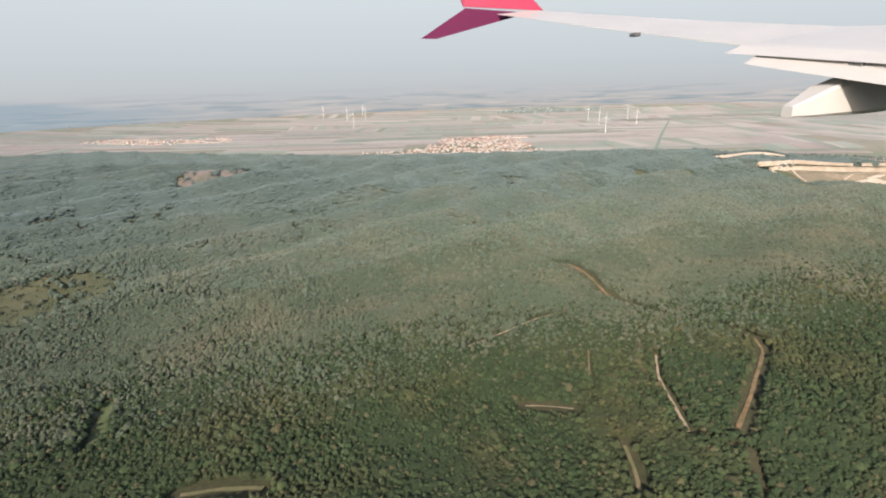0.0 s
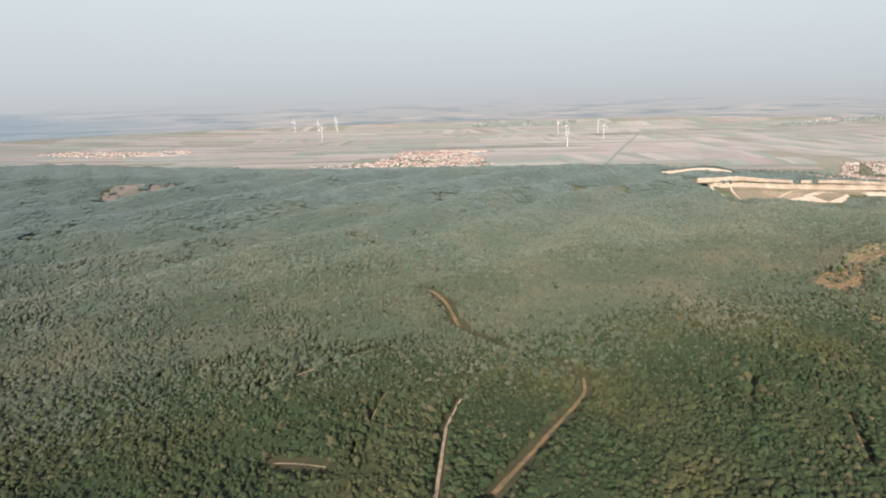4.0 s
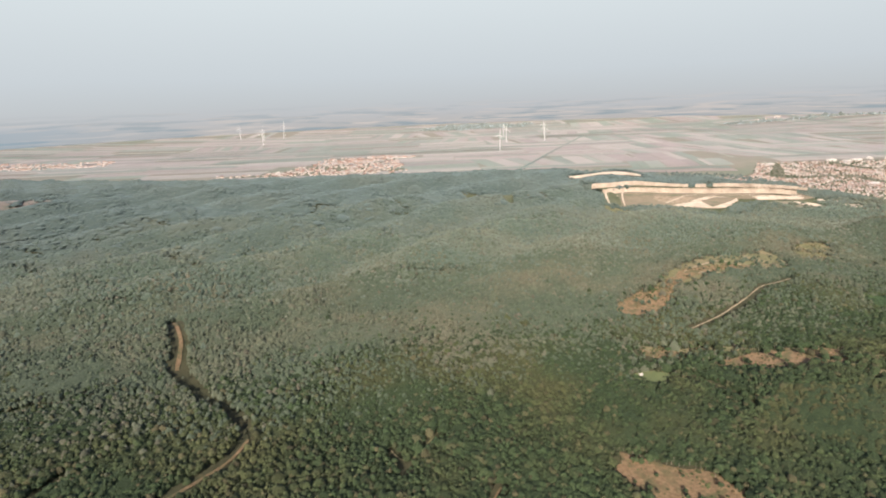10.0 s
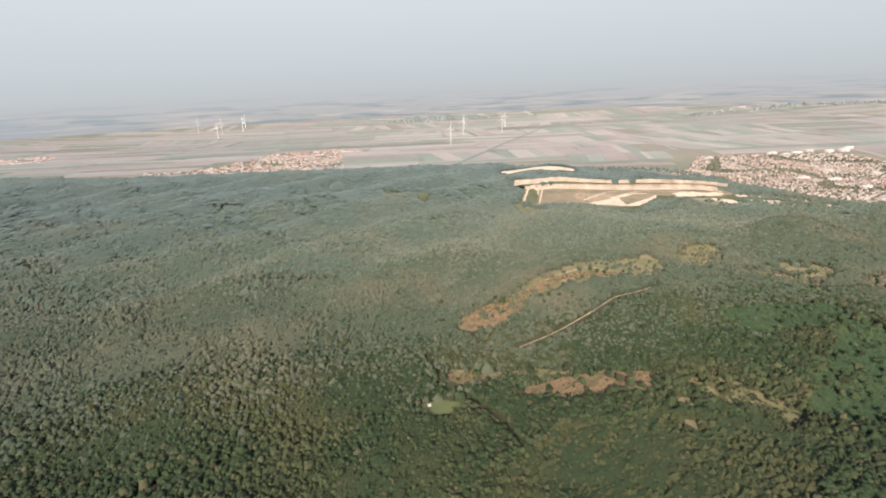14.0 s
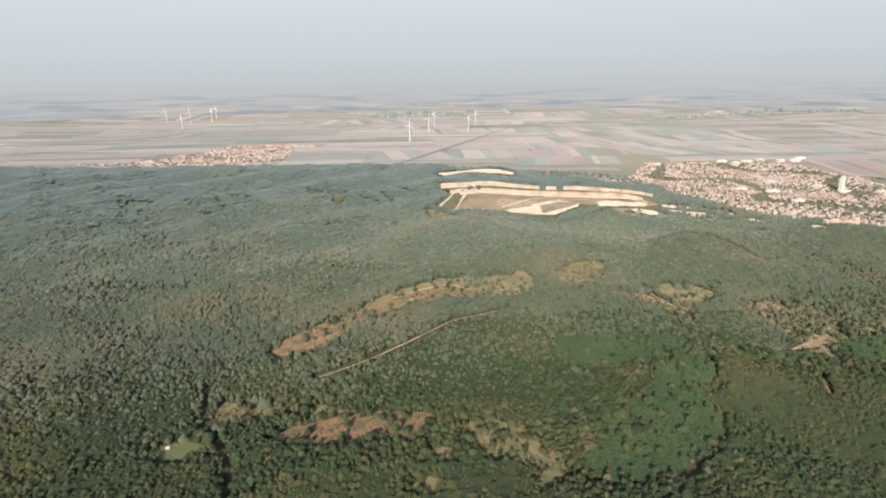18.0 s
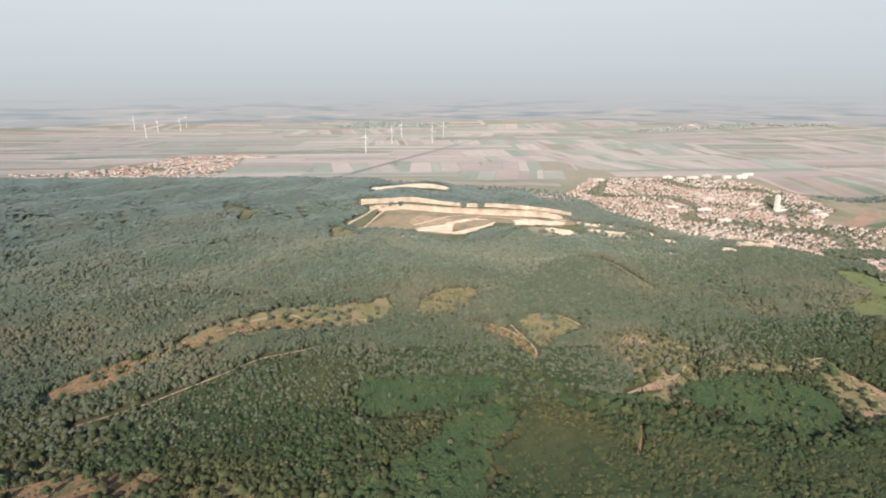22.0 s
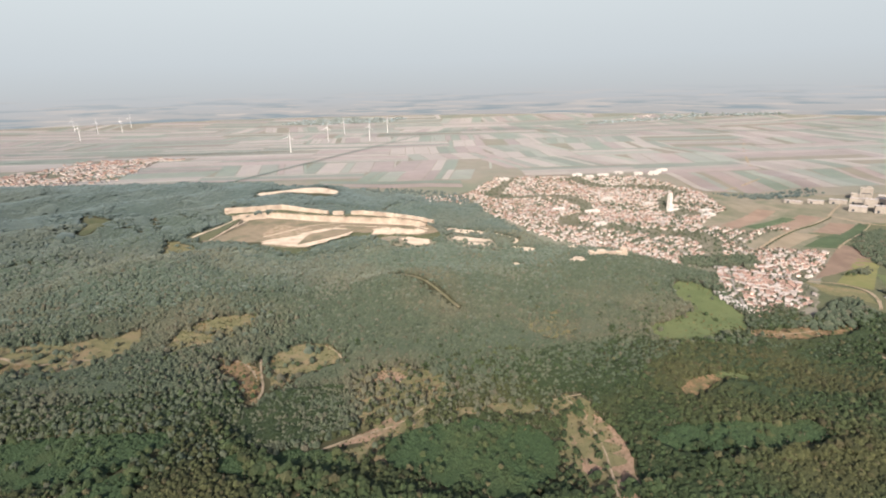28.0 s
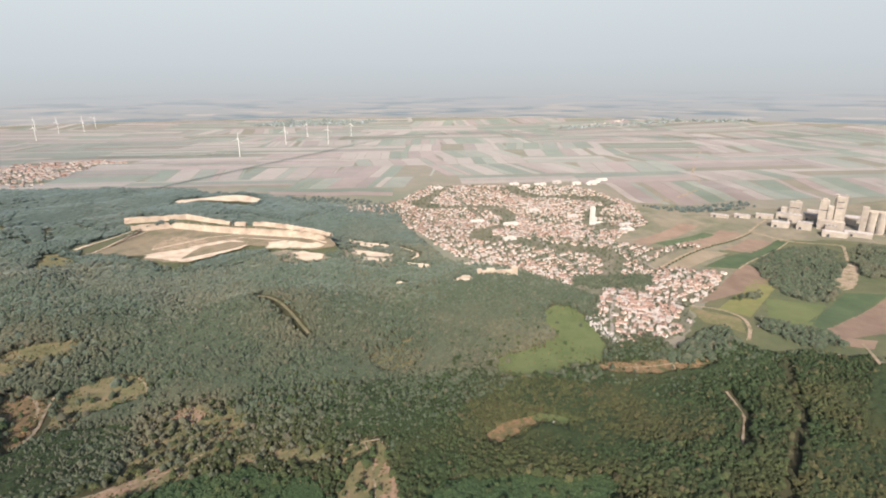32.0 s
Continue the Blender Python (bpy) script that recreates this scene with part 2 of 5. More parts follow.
RENDERED = surface("pale_render", (0.44, 0.41, 0.37, 1), (0.56, 0.52, 0.47, 1), 0.2, per_object=0.1)
ROOF = surface("tile_roof", (0.21, 0.135, 0.108, 1), (0.34, 0.240, 0.196, 1), 0.35, bump=0.2, bump_scale=3.0, per_object=0.3, island=0.3)
ROOF_GREY = surface("grey_roof", (0.26, 0.235, 0.215, 1), (0.44, 0.40, 0.37, 1), 0.35, per_object=0.25, island=0.25)
CONCRETE = surface("plant_concrete", (0.37, 0.33, 0.275, 1), (0.49, 0.437, 0.372, 1), 0.12, bump=0.3, bump_scale=0.3, per_object=0.12, big=(0.30, 0.265, 0.22, 1), big_scale=0.08, big_amount=0.6)
WHITE = surface("white_paint", (0.74, 0.73, 0.70, 1), (0.84, 0.83, 0.80, 1), 0.4, rough=0.5)
ASPHALT = surface("asphalt", (0.16, 0.15, 0.135, 1), (0.24, 0.22, 0.20, 1), 0.1)
BARK = surface("bark", (0.12, 0.10, 0.075, 1), (0.20, 0.165, 0.125, 1), 2.0)


# ---------------------------------------------------------------- helpers
def ss(a, b, x):
    t = np.clip((np.asarray(x, float) - a) / (b - a), 0, 1)
    return t * t * (3 - 2 * t)


def height(x, y):
    """Height of the land in metres."""
    x, y = np.asarray(x, float), np.asarray(y, float)
    z = -6 - 20 * ss(820, 960, x) * (1 - ss(1250, 1600, y)) - 18 * (1 - ss(-250, -20, x)) * (1 - ss(900, 1300, y))
    z = z - 22 * np.exp(-((x - 480) / 130) ** 2 - ((y - 1230) / 70) ** 2)
    z = z - 10 * np.exp(-((x - 860) / 150) ** 2 - ((y - 975) / 95) ** 2) * (1 - 0.8 * ss(820, 960, x))
    z = z - 11 * np.exp(-((x - 700) / 42) ** 2 - ((y - 1100) / 75) ** 2)
    z = z + 10 * np.exp(-((x - 1000) / 75) ** 2 - ((y - 1022) / 42) ** 2)
    z = z + 22 * np.exp(-((x - 1030) / 85) ** 2 - ((y - 818) / 68) ** 2)
    wood = (1 - ss(1350, 1550, y)) * (1 - np.exp(-((x - 860) / 200) ** 2 - ((y - 1060) / 120) ** 2))
    z = z + wood * (5.4 * np.sin(x / 61 + y / 97) * np.sin(y / 83 - x / 190 + 1) + 2.2 * np.sin(x / 37 - y / 29 + 2) * np.sin(x / 110 + y / 75))
    u, v = (x - y) * 0.7071, (x + y) * 0.7071
    z = z + wood * ss(330, 600, y - 0.25 * x) * (1 - ss(600, 900, x)) * 9.5 * np.sin(u / 24 + 0.9 * np.sin(v / 130) + 0.4)
    return z + 70 * ss(2700, 4500, np.hypot(x - 590, y - 120)) ** 1.5


def mesh_of(name, verts, faces, mats, slots=None, smooth=False):
    me = bpy.data.meshes.new(name)
    me.from_pydata([tuple(v) for v in verts], [], faces)
    for m in (mats if isinstance(mats, (list, tuple)) else [mats]):
        me.materials.append(m)
    if slots is not None:
        me.polygons.foreach_set("material_index", slots)
    if smooth:
        me.polygons.foreach_set("use_smooth", [True] * len(me.polygons))
    return me


def tri_mesh(name, verts, tris, mats, slots=None, smooth=False):
    """A mesh from numpy arrays of vertices and triangles."""
    me = bpy.data.meshes.new(name)
    me.vertices.add(len(verts)), me.loops.add(len(tris) * 3), me.polygons.add(len(tris))
    me.vertices.foreach_set("co", np.ascontiguousarray(verts, np.float32).ravel())
    me.loops.foreach_set("vertex_index", np.ascontiguousarray(tris, np.int32).ravel())
    me.polygons.foreach_set("loop_start", np.arange(0, len(tris) * 3, 3, dtype=np.int32))
    for m in (mats if isinstance(mats, (list, tuple)) else [mats]):
        me.materials.append(m)
    if slots is not None:
        me.polygons.foreach_set("material_index", np.ascontiguousarray(slots, np.int32))
    me.polygons.foreach_set("use_smooth", np.full(len(tris), smooth))
    me.update(calc_edges=True)
    return me


def part(name, bm, material, parent, label=""):
    me = bpy.data.meshes.new(name)
    bm.to_mesh(me)
    bm.free()
    me.materials.append(material)
    ob = new(name, me)
    ob.parent = parent
    return tagged(ob, label)


def inside(px, py, poly):
    """Which of the points lie in the outline."""
    px, py = np.asarray(px), np.asarray(py)
    r = np.zeros(px.shape, bool)
    n = len(poly)
    for i in range(n):
        (x0, y0), (x1, y1) = poly[i], poly[(i + 1) % n]
        c = (y0 > py) != (y1 > py)
        r ^= c & (px < (x1 - x0) * (py - y0) / ((y1 - y0) or 1e-9) + x0)
    return r


def line_distance(px, py, line):
    d = np.full(np.shape(px), 1e9)
    for (x0, y0), (x1, y1) in zip(line, line[1:]):
        vx, vy = x1 - x0, y1 - y0
        t = np.clip(((px - x0) * vx + (py - y0) * vy) / (vx * vx + vy * vy + 1e-9), 0, 1)
        d = np.minimum(d, np.hypot(px - x0 - t * vx, py - y0 - t * vy))
    return d


def wobbly(poly, seed, step=6.0, amount=3.5, cut=1):
    """The outline with its corners cut and its edges made uneven."""
    rng = random.Random(seed)
    for _ in range(cut):
        out = []
        for a, b in zip(poly, poly[1:] + poly[:1]):
            out += [(a[0] * .75 + b[0] * .25, a[1] * .75 + b[1] * .25), (a[0] * .25 + b[0] * .75, a[1] * .25 + b[1] * .75)]
        poly = out
    out = []
    for a, b in zip(poly, poly[1:] + poly[:1]):
        n = max(1, int(math.hypot(b[0] - a[0], b[1] - a[1]) / step))
        for i in range(n):
            out.append((a[0] + (b[0] - a[0]) * i / n + rng.uniform(-amount, amount), a[1] + (b[1] - a[1]) * i / n + rng.uniform(-amount, amount)))
    return out


def flight_distance(x, y):
    """Distance ahead of the flight line."""
    return (y - (0.25 * x - 24)) * 0.97


OPENINGS = []        # outlines and lines kept free of woods


def patch(name, poly, material, label, category, lift=0.5, seed=1, rough=2.5, group="", keep=0.0, kind="", cut=1):
    """A draped piece of ground with an uneven outline."""
    out = wobbly(poly, seed, amount=rough, cut=cut)
    if keep is not None:
        OPENINGS.append(("area", out, 0, keep))
        # woods are low and thin on the near side of clearings
        out_from = flight_distance(*[sum(p[k] for p in out) / len(out) for k in (0, 1)])
        OPENINGS.append(("near", [(x, y - min(26, 0.028 * out_from)) for x, y in out], 0, max(keep, 0.12 if out_from > 560 else 0.3)))
    bm = bmesh.new()
    vs = [bm.verts.new((x, y, 0)) for x, y in out]
    bm.faces.new(vs)
    xs, ys = [p[0] for p in out], [p[1] for p in out]
    for axis, lo, hi in ((0, min(xs), max(xs)), (1, min(ys), max(ys))):
        n = min(60, int((hi - lo) / 13))
        for i in range(1, n):
            co, no = [0, 0, 0], [0, 0, 0]
            co[axis], no[axis] = lo + (hi - lo) * i / n, 1
            bmesh.ops.bisect_plane(bm, geom=bm.verts[:] + bm.edges[:] + bm.faces[:], plane_co=co, plane_no=no)
    bmesh.ops.recalc_face_normals(bm, faces=bm.faces)
    if bm.faces and sum(f.normal.z for f in bm.faces) < 0:
        bmesh.ops.reverse_faces(bm, faces=bm.faces)
    for v in bm.verts:
        v.co.z = float(height(v.co.x, v.co.y)) + lift
    return tagged(part(name, bm, material, None), label, category, group, kind)


def ribbon(name, line, width, material, label, category, lift=0.7, clear=3.0, kind="structure", seed=3):
    """A track draped on the land along a line, with uneven edges."""
    rng = random.Random(seed)
    if clear is not None:
        OPENINGS.append(("line", line, width / 2 + clear, 0.0))
        if width < 5 and name == "forest_track" and clear > 0:
            run = abs(line[-1][0] - line[0][0]) / (math.dist(line[0], line[-1]) + 1e-6)
            OPENINGS.append(("line", [(x, y - 0.02 * flight_distance(*line[0]) * run) for x, y in line], width / 2 + clear, 0.0))
    pts = []
    for a, b in zip(line, line[1:]):
        n = max(1, int(math.hypot(b[0] - a[0], b[1] - a[1]) / 7))
        pts += [(a[0] + (b[0] - a[0]) * i / n, a[1] + (b[1] - a[1]) * i / n) for i in range(n)]
    pts.append(line[-1])
    for _ in range(2):
        pts = [pts[0]] + [tuple((p[k] + 2 * q[k] + r[k]) / 4 for k in (0, 1)) for p, q, r in zip(pts, pts[1:], pts[2:])] + [pts[-1]]
    bm = bmesh.new()
    rows = []
    for i, p in enumerate(pts):
        a, b = pts[max(0, i - 1)], pts[min(len(pts) - 1, i + 1)]
        dx, dy = b[0] - a[0], b[1] - a[1]
        n = math.hypot(dx, dy) or 1
        row = []
        for s in (-1, 0, 1):
            w = s * width / 2 * rng.uniform(0.7, 1.25)
            x, y = p[0] - dy / n * w, p[1] + dx / n * w
            row.append(bm.verts.new((x, y, float(height(x, y)) + lift)))
        rows.append(row)
    for r, s in zip(rows, rows[1:]):
        for k in (0, 1):
            bm.faces.new((r[k + 1], r[k], s[k], s[k + 1]))
    return tagged(part(name, bm, material, None), label, category, kind=kind)


# ---------------------------------------------------------------- ground and distance
def spaced(lo, hi, fine_lo, fine_hi, fine, coarse):
    return np.concatenate([np.arange(lo, fine_lo, coarse), np.arange(fine_lo, fine_hi, fine), np.arange(fine_hi, hi + 1, coarse)])


EDGE_X = [-3200, -1500, -1250, -700, -300, 250, 600, 740, 930, 1150, 1175, 1225, 1335, 1400, 1430, 1560, 1640, 1800, 2600]
EDGE_Y = [1760, 1745, 1830, 1650, 1550, 1540, 1520, 1450, 1420, 1290, 1170, 1010, 930, 850, 700, 690, 640, 560, 400]
QUARRY = [(704, 1045), (718, 1172), (745, 1184), (790, 1205), (880, 1150), (940, 1145), (1060, 1070), (1060, 1045), (1030, 990),
          (960, 1050), (918, 1075), (854, 1000), (750, 1040)]


def build_ground():
    xs, ys = spaced(-9000, 10000, -1500, 2600, 17, 170), spaced(-4000, 9000, 120, 1700, 17, 170)
    gx, gy = np.meshgrid(xs, ys)
    gz = height(gx, gy)
    q = inside(gx, gy, QUARRY)
    gz = np.where(q, np.minimum(gz, -19.2), gz)
    v = np.stack([gx, gy, gz], -1).reshape(-1, 3)
    nx, ny = len(xs), len(ys)
    i, j = np.meshgrid(np.arange(nx - 1), np.arange(ny - 1))
    a = (j * nx + i).ravel()
    tris = np.concatenate([np.stack([a, a + 1, a + nx + 1], -1), np.stack([a, a + nx + 1, a + nx], -1)])
    c = v[tris].mean(1)
    wood = c[:, 1] < np.interp(c[:, 0], EDGE_X, EDGE_Y)
    me = tri_mesh("ground", v, tris, [PLAIN, FOREST_FLOOR], wood.astype(int), smooth=True)
    tagged(new("ground", me), "wide land of dark forest floor and dry open plain", "ground", kind="structure")


build_ground()


BACK_R = 3720.0       # how far out the hazy backdrop stands


def build_backdrop():
    """Glowing wall painted with the sky and, below, hazed far plain and ridge."""
    m = bpy.data.materials.new("painted_haze")
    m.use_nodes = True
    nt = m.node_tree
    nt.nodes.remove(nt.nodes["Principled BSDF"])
    # the haze is emitted colour, not scattering in the air
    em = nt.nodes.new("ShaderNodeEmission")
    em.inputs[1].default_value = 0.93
    geo = nt.nodes.new("ShaderNodeNewGeometry")
    sep = nt.nodes.new("ShaderNodeSeparateXYZ")
    nt.links.new(geo.outputs["Position"], sep.inputs[0])

    def span(sock, lo, hi, to_lo=0.0, to_hi=1.0):
        r = nt.nodes.new("ShaderNodeMapRange")
        for k, v in zip((1, 2, 3, 4), (lo, hi, to_lo, to_hi)):
            r.inputs[k].default_value = v
        nt.links.new(sock, r.inputs[0])
        return r.outputs[0]

    def math_of(op, a, b):
        k = nt.nodes.new("ShaderNodeMath")
        k.operation = op
        for i, v in enumerate((a, b)):
            if isinstance(v, bpy.types.NodeSocket):
                nt.links.new(v, k.inputs[i])
            else:
                k.inputs[i].default_value = v
        return k.outputs[0]

    def streaks(across, up, detail=5.0):
        mp = nt.nodes.new("ShaderNodeMapping")
        mp.inputs["Scale"].default_value = (across, across, up)
        nz = nt.nodes.new("ShaderNodeTexNoise")
        nz.inputs["Scale"].default_value, nz.inputs["Detail"].default_value = 1.0, detail
        nt.links.new(geo.outputs["Position"], mp.inputs[0])
        nt.links.new(mp.outputs[0], nz.inputs["Vector"])
        return nz.outputs["Fac"]

    def mix(fac, a, colour):
        mx = nt.nodes.new("ShaderNodeMix")
        mx.data_type = "RGBA"
        mx.inputs["B"].default_value = colour
        nt.links.new(fac, mx.inputs["Factor"])
        nt.links.new(a, mx.inputs["A"])
        return mx.outputs["Result"]

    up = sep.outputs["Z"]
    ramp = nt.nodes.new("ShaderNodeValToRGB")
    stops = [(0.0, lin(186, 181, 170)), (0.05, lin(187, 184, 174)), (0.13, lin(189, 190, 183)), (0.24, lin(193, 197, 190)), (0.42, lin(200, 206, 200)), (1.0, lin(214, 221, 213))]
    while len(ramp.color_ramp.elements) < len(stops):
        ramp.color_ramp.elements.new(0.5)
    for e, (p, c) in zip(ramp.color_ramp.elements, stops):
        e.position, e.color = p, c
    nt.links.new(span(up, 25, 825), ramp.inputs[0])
    # level strips of fields and far tree rows, painted to fade into the haze
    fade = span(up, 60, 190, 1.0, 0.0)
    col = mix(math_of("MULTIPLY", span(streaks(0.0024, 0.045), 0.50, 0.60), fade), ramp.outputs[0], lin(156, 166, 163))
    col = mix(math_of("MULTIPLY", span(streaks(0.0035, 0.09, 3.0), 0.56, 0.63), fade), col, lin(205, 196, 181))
    # the long wooded ridge to the north-west, painted in haze blue
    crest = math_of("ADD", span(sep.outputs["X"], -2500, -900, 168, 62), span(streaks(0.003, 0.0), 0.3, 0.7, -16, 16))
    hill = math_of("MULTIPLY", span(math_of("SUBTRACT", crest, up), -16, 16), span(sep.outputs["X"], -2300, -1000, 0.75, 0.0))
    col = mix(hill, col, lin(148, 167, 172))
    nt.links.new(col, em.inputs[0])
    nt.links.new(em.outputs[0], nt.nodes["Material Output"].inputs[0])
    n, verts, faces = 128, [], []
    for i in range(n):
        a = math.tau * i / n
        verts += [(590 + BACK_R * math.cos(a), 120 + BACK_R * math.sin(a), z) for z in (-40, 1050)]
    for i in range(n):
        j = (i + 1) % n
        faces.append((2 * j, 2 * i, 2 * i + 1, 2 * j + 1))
    tagged(new("backdrop", mesh_of("backdrop", verts, faces, m, smooth=True)), "glowing backdrop painted with hazy sky and far plain", "sky", kind="structure")


build_backdrop()

# ---------------------------------------------------------------- clearings, meadows and tracks
def meadow(poly, label, seed, mat=None, **kw):
    return patch("meadow", poly, mat or MEADOW, label, "meadow", seed=seed, **kw)


def clearing(poly, label, seed, **kw):
    return patch("clearing", poly, kw.pop("mat", BARE), label, "clearing", seed=seed, keep=kw.pop("keep", 0.05), **kw)


def track(line, width, mat, label, clear=4.5, seed=3):
    return ribbon("forest_track", line, width * 0.62, mat, label, "track", clear=clear * (0.5 if width <= 3 else 0.75), seed=seed)


meadow([(-252, 308), (-240, 306), (-211, 246), (-223, 246)], "narrow green meadow strip cut into the woods", 11, GRASS, rough=1)
track([(-140, 205), (-118, 210), (-96, 209)], 5, MEADOW, "short pale grassy forest track", 6)
track([(16, 343), (46, 362), (77, 393), (105, 412)], 2.6, DIRT, "pale straight dirt track through the woods", 3)
track([(52, 268), (66, 268), (82, 265)], 1.5, DIRT, "short pale dirt track among the trees", 5)
track([(107, 333), (94, 271)], 1.5, MEADOW, "thin grassy lane between the trees", 2.5)
track([(157, 332), (147, 300), (145, 270), (143, 240)], 3, DIRT, "pale bending dirt track in the woods", 4.5)
track([(246, 364), (244, 345), (221, 312), (197, 276), (172, 243)], 4.0, BARE, "broad reddish dirt track lined by dark trees", 5)
track([(103, 230), (103, 212), (100, 194)], 4, MEADOW, "grassy olive track through the trees", 5)
meadow([(-504, 485), (-481, 536), (-422, 589), (-397, 554), (-379, 450), (-417, 413), (-428, 400)], "pale olive clearing with scattered bushes", 12, MEADOW_DULL, keep=0.22, rough=5)
clearing([(-643, 1160), (-640, 1270), (-570, 1300), (-500, 1290), (-478, 1180), (-560, 1150)], "reddish bare clearing in the far woods, greyed for haze", 13, mat=FAR_SOIL_HAZE, keep=0.3, rough=8)
clearing([(-430, 1300), (-420, 1340), (-345, 1335), (-340, 1290)], "small reddish clearing in the far woods, greyed for haze", 14, mat=FAR_SOIL_HAZE, keep=0.3, rough=6)
track([(114, 540), (124, 528), (146, 492), (157, 458)], 5, BARE, "short brown dirt track on the slope", 5)
# dark floor colour on this lane stands in for the trees' shade
track([(157, 458), (190, 425), (226, 394), (240, 377), (248, 359)], 1.5, FOREST_FLOOR, "narrow forest lane coloured dark for tree shade", 3)
clearing([(527, 548), (547, 526), (585, 545), (600, 575), (592, 598), (545, 574)], "brown felled clearing on the ridge", 15)
meadow([(590, 568), (630, 600), (690, 622), (720, 628), (770, 650), (774, 722), (745, 690), (690, 672), (627, 636), (592, 602)],
       "long olive ridge meadow with worn tracks", 16, keep=0.08, rough=3.5)
patch("clearing", [(592, 574), (630, 603), (690, 630), (716, 640), (716, 646), (680, 641), (625, 619), (596, 597)], BARE, "brown brash and bare soil along the ridge", "clearing", lift=0.75, seed=85, rough=3, keep=0.03)
track([(592, 590), (627, 618), (682, 652), (708, 640)], 4, DIRT, "pale worn track along the ridge meadow", 0)
track([(708, 640), (740, 655), (768, 660)], 3.6, DIRT, "pale worn track at the meadow's end", 0)
track([(640, 612), (690, 632), (716, 634)], 3.6, DIRT, "reddish worn track in the meadow", 0)
meadow([(798, 668), (802, 715), (850, 745), (872, 735), (850, 690)], "olive meadow at the top of the ridge", 17, keep=0.08)
track([(580, 498), (617, 518), (655, 546), (684, 572), (700, 574), (722, 588)], 2.3, DIRT, "pale brown dirt track on the hillside", 5)
clearing([(555, 434), (575, 418), (600, 412), (640, 415), (670, 422), (664, 444), (630, 448), (600, 443)], "reddish brown clearing with stubbly grass", 20, keep=0.07)
clearing([(520, 462), (540, 470), (562, 455), (545, 442), (526, 446)], "small ochre clearing below the gully", 28, keep=0.06)
meadow([(670, 430), (700, 440), (730, 420), (735, 395), (700, 400)], "scrubby olive clearing with small trees", 29, keep=0.25)
meadow([(494, 416), (514, 428), (536, 420), (514, 408)], "small bright green lawn round a hut", 21, GRASS, rough=1)
clearing([(456, 328), (471, 339), (484, 330), (499, 324), (514, 317), (521, 300), (514, 284), (506, 272), (462, 272), (474, 294), (472, 308), (463, 318)], "ochre clearing with low scrub", 22)
meadow([(1135, 722), (1151, 789), (1164, 793), (1195, 759), (1186, 696), (1151, 686)], "ochre scrub between trees on the knoll", 113, keep=0.62, rough=6)
meadow([(518, 471), (568, 462), (565, 448), (530, 450)], "ochre grass strip below the ridge", 114, keep=0.25)
meadow([(660, 412), (677, 410), (669, 397), (654, 400)], "yellowish opening among broad trees", 115, keep=0.2)
meadow([(686, 420), (702, 418), (698, 400), (686, 406)], "yellow-brown opening among broad trees", 116, keep=0.2)
meadow([(652, 388), (668, 386), (660, 372), (647, 376)], "grassy opening between dark crowns", 117, keep=0.2)
meadow([(731, 406), (738, 400), (719, 376), (711, 379)], "narrow yellow opening in the woods", 118, keep=0.15)
track([(395, 309), (389, 298), (382, 282), (372, 262)], 2.4, BARE, "thin brown lane among the trees", 2.6)
track([(334, 349), (345, 330), (365, 365)], 1.8, MEADOW, "thin forked grassy lane in the woods", 1.6)
track([(955, 501), (949, 485), (943, 474)], 3, BARE, "short brown lane down the slope", 2)
track([(1218, 530), (1229, 522), (1246, 521)], 2.5, DIRT, "pale track through the thicket", 1)
# the hillside above the gully: two clearings round a pale lane, ochre scrub, and a bare slope
clearing([(852, 663), (864, 662), (889, 652), (899, 630), (904, 607), (903, 591), (889, 602), (876, 617), (862, 640)], "bare tan clearing edged with a pale track", 18, keep=0.06, rough=2)
track([(852, 661), (864, 660), (878, 654), (890, 642), (897, 624)], 3.2, DIRT, "pale worn lane across the bare clearing", 0.4)
track([(890, 662), (893, 648), (899, 630), (906, 611), (906, 602), (900, 593)], 3.6, DIRT, "pale bending dirt lane between two clearings", 2.5)
meadow([(897, 668), (906, 682), (922, 695), (937, 693), (950, 686), (963, 662), (945, 650), (927, 640), (915, 615), (908, 622), (902, 645)], "olive and yellow meadow on the hillside", 19, keep=0.04, rough=2)
track([(938, 690), (948, 684), (960, 664)], 2.6, DIRT, "pale worn lane at the meadow's top", 0.5)
meadow([(977, 640), (1000, 656), (1042, 645), (1062, 622), (1040, 596), (1026, 566), (1000, 520), (985, 528), (1000, 560), (985, 580), (975, 612)], "ochre scrubland with thin scattered trees", 110, keep=0.42, rough=6)
clearing([(981, 638), (998, 650), (1020, 640), (1012, 624), (990, 626)], "tan bare patch in the scrub", 111, mat=RED_SOIL, keep=0.08, rough=3)
clearing([(1022, 634), (1042, 640), (1056, 622), (1040, 612), (1028, 620)], "bare ochre patch above the scrub", 112, keep=0.12, rough=3)
clearing([(998, 572), (1010, 584), (1024, 590), (1030, 574), (1016, 552), (1004, 558)], "tan bare patch beside the dirt lane", 43, mat=RED_SOIL, keep=0.1, rough=3.5)
clearing([(968, 546), (984, 562), (1004, 572), (1003, 560), (986, 548)], "bare reddish verge above the lane", 44, mat=RED_SOIL, keep=0.06, rough=1.5)
track([(939, 531), (961, 543), (983, 556), (1004, 566)], 3.6, DIRT, "pale dirt lane below the scrub", 5)
track([(1004, 566), (1018, 574), (1030, 590)], 2.4, DIRT, "faint pale lane in the scrub", 1)
meadow([(940, 524), (962, 535), (985, 548), (1000, 540), (985, 522), (960, 516)], "bright olive grass below the lane", 46, keep=0.1, rough=2)
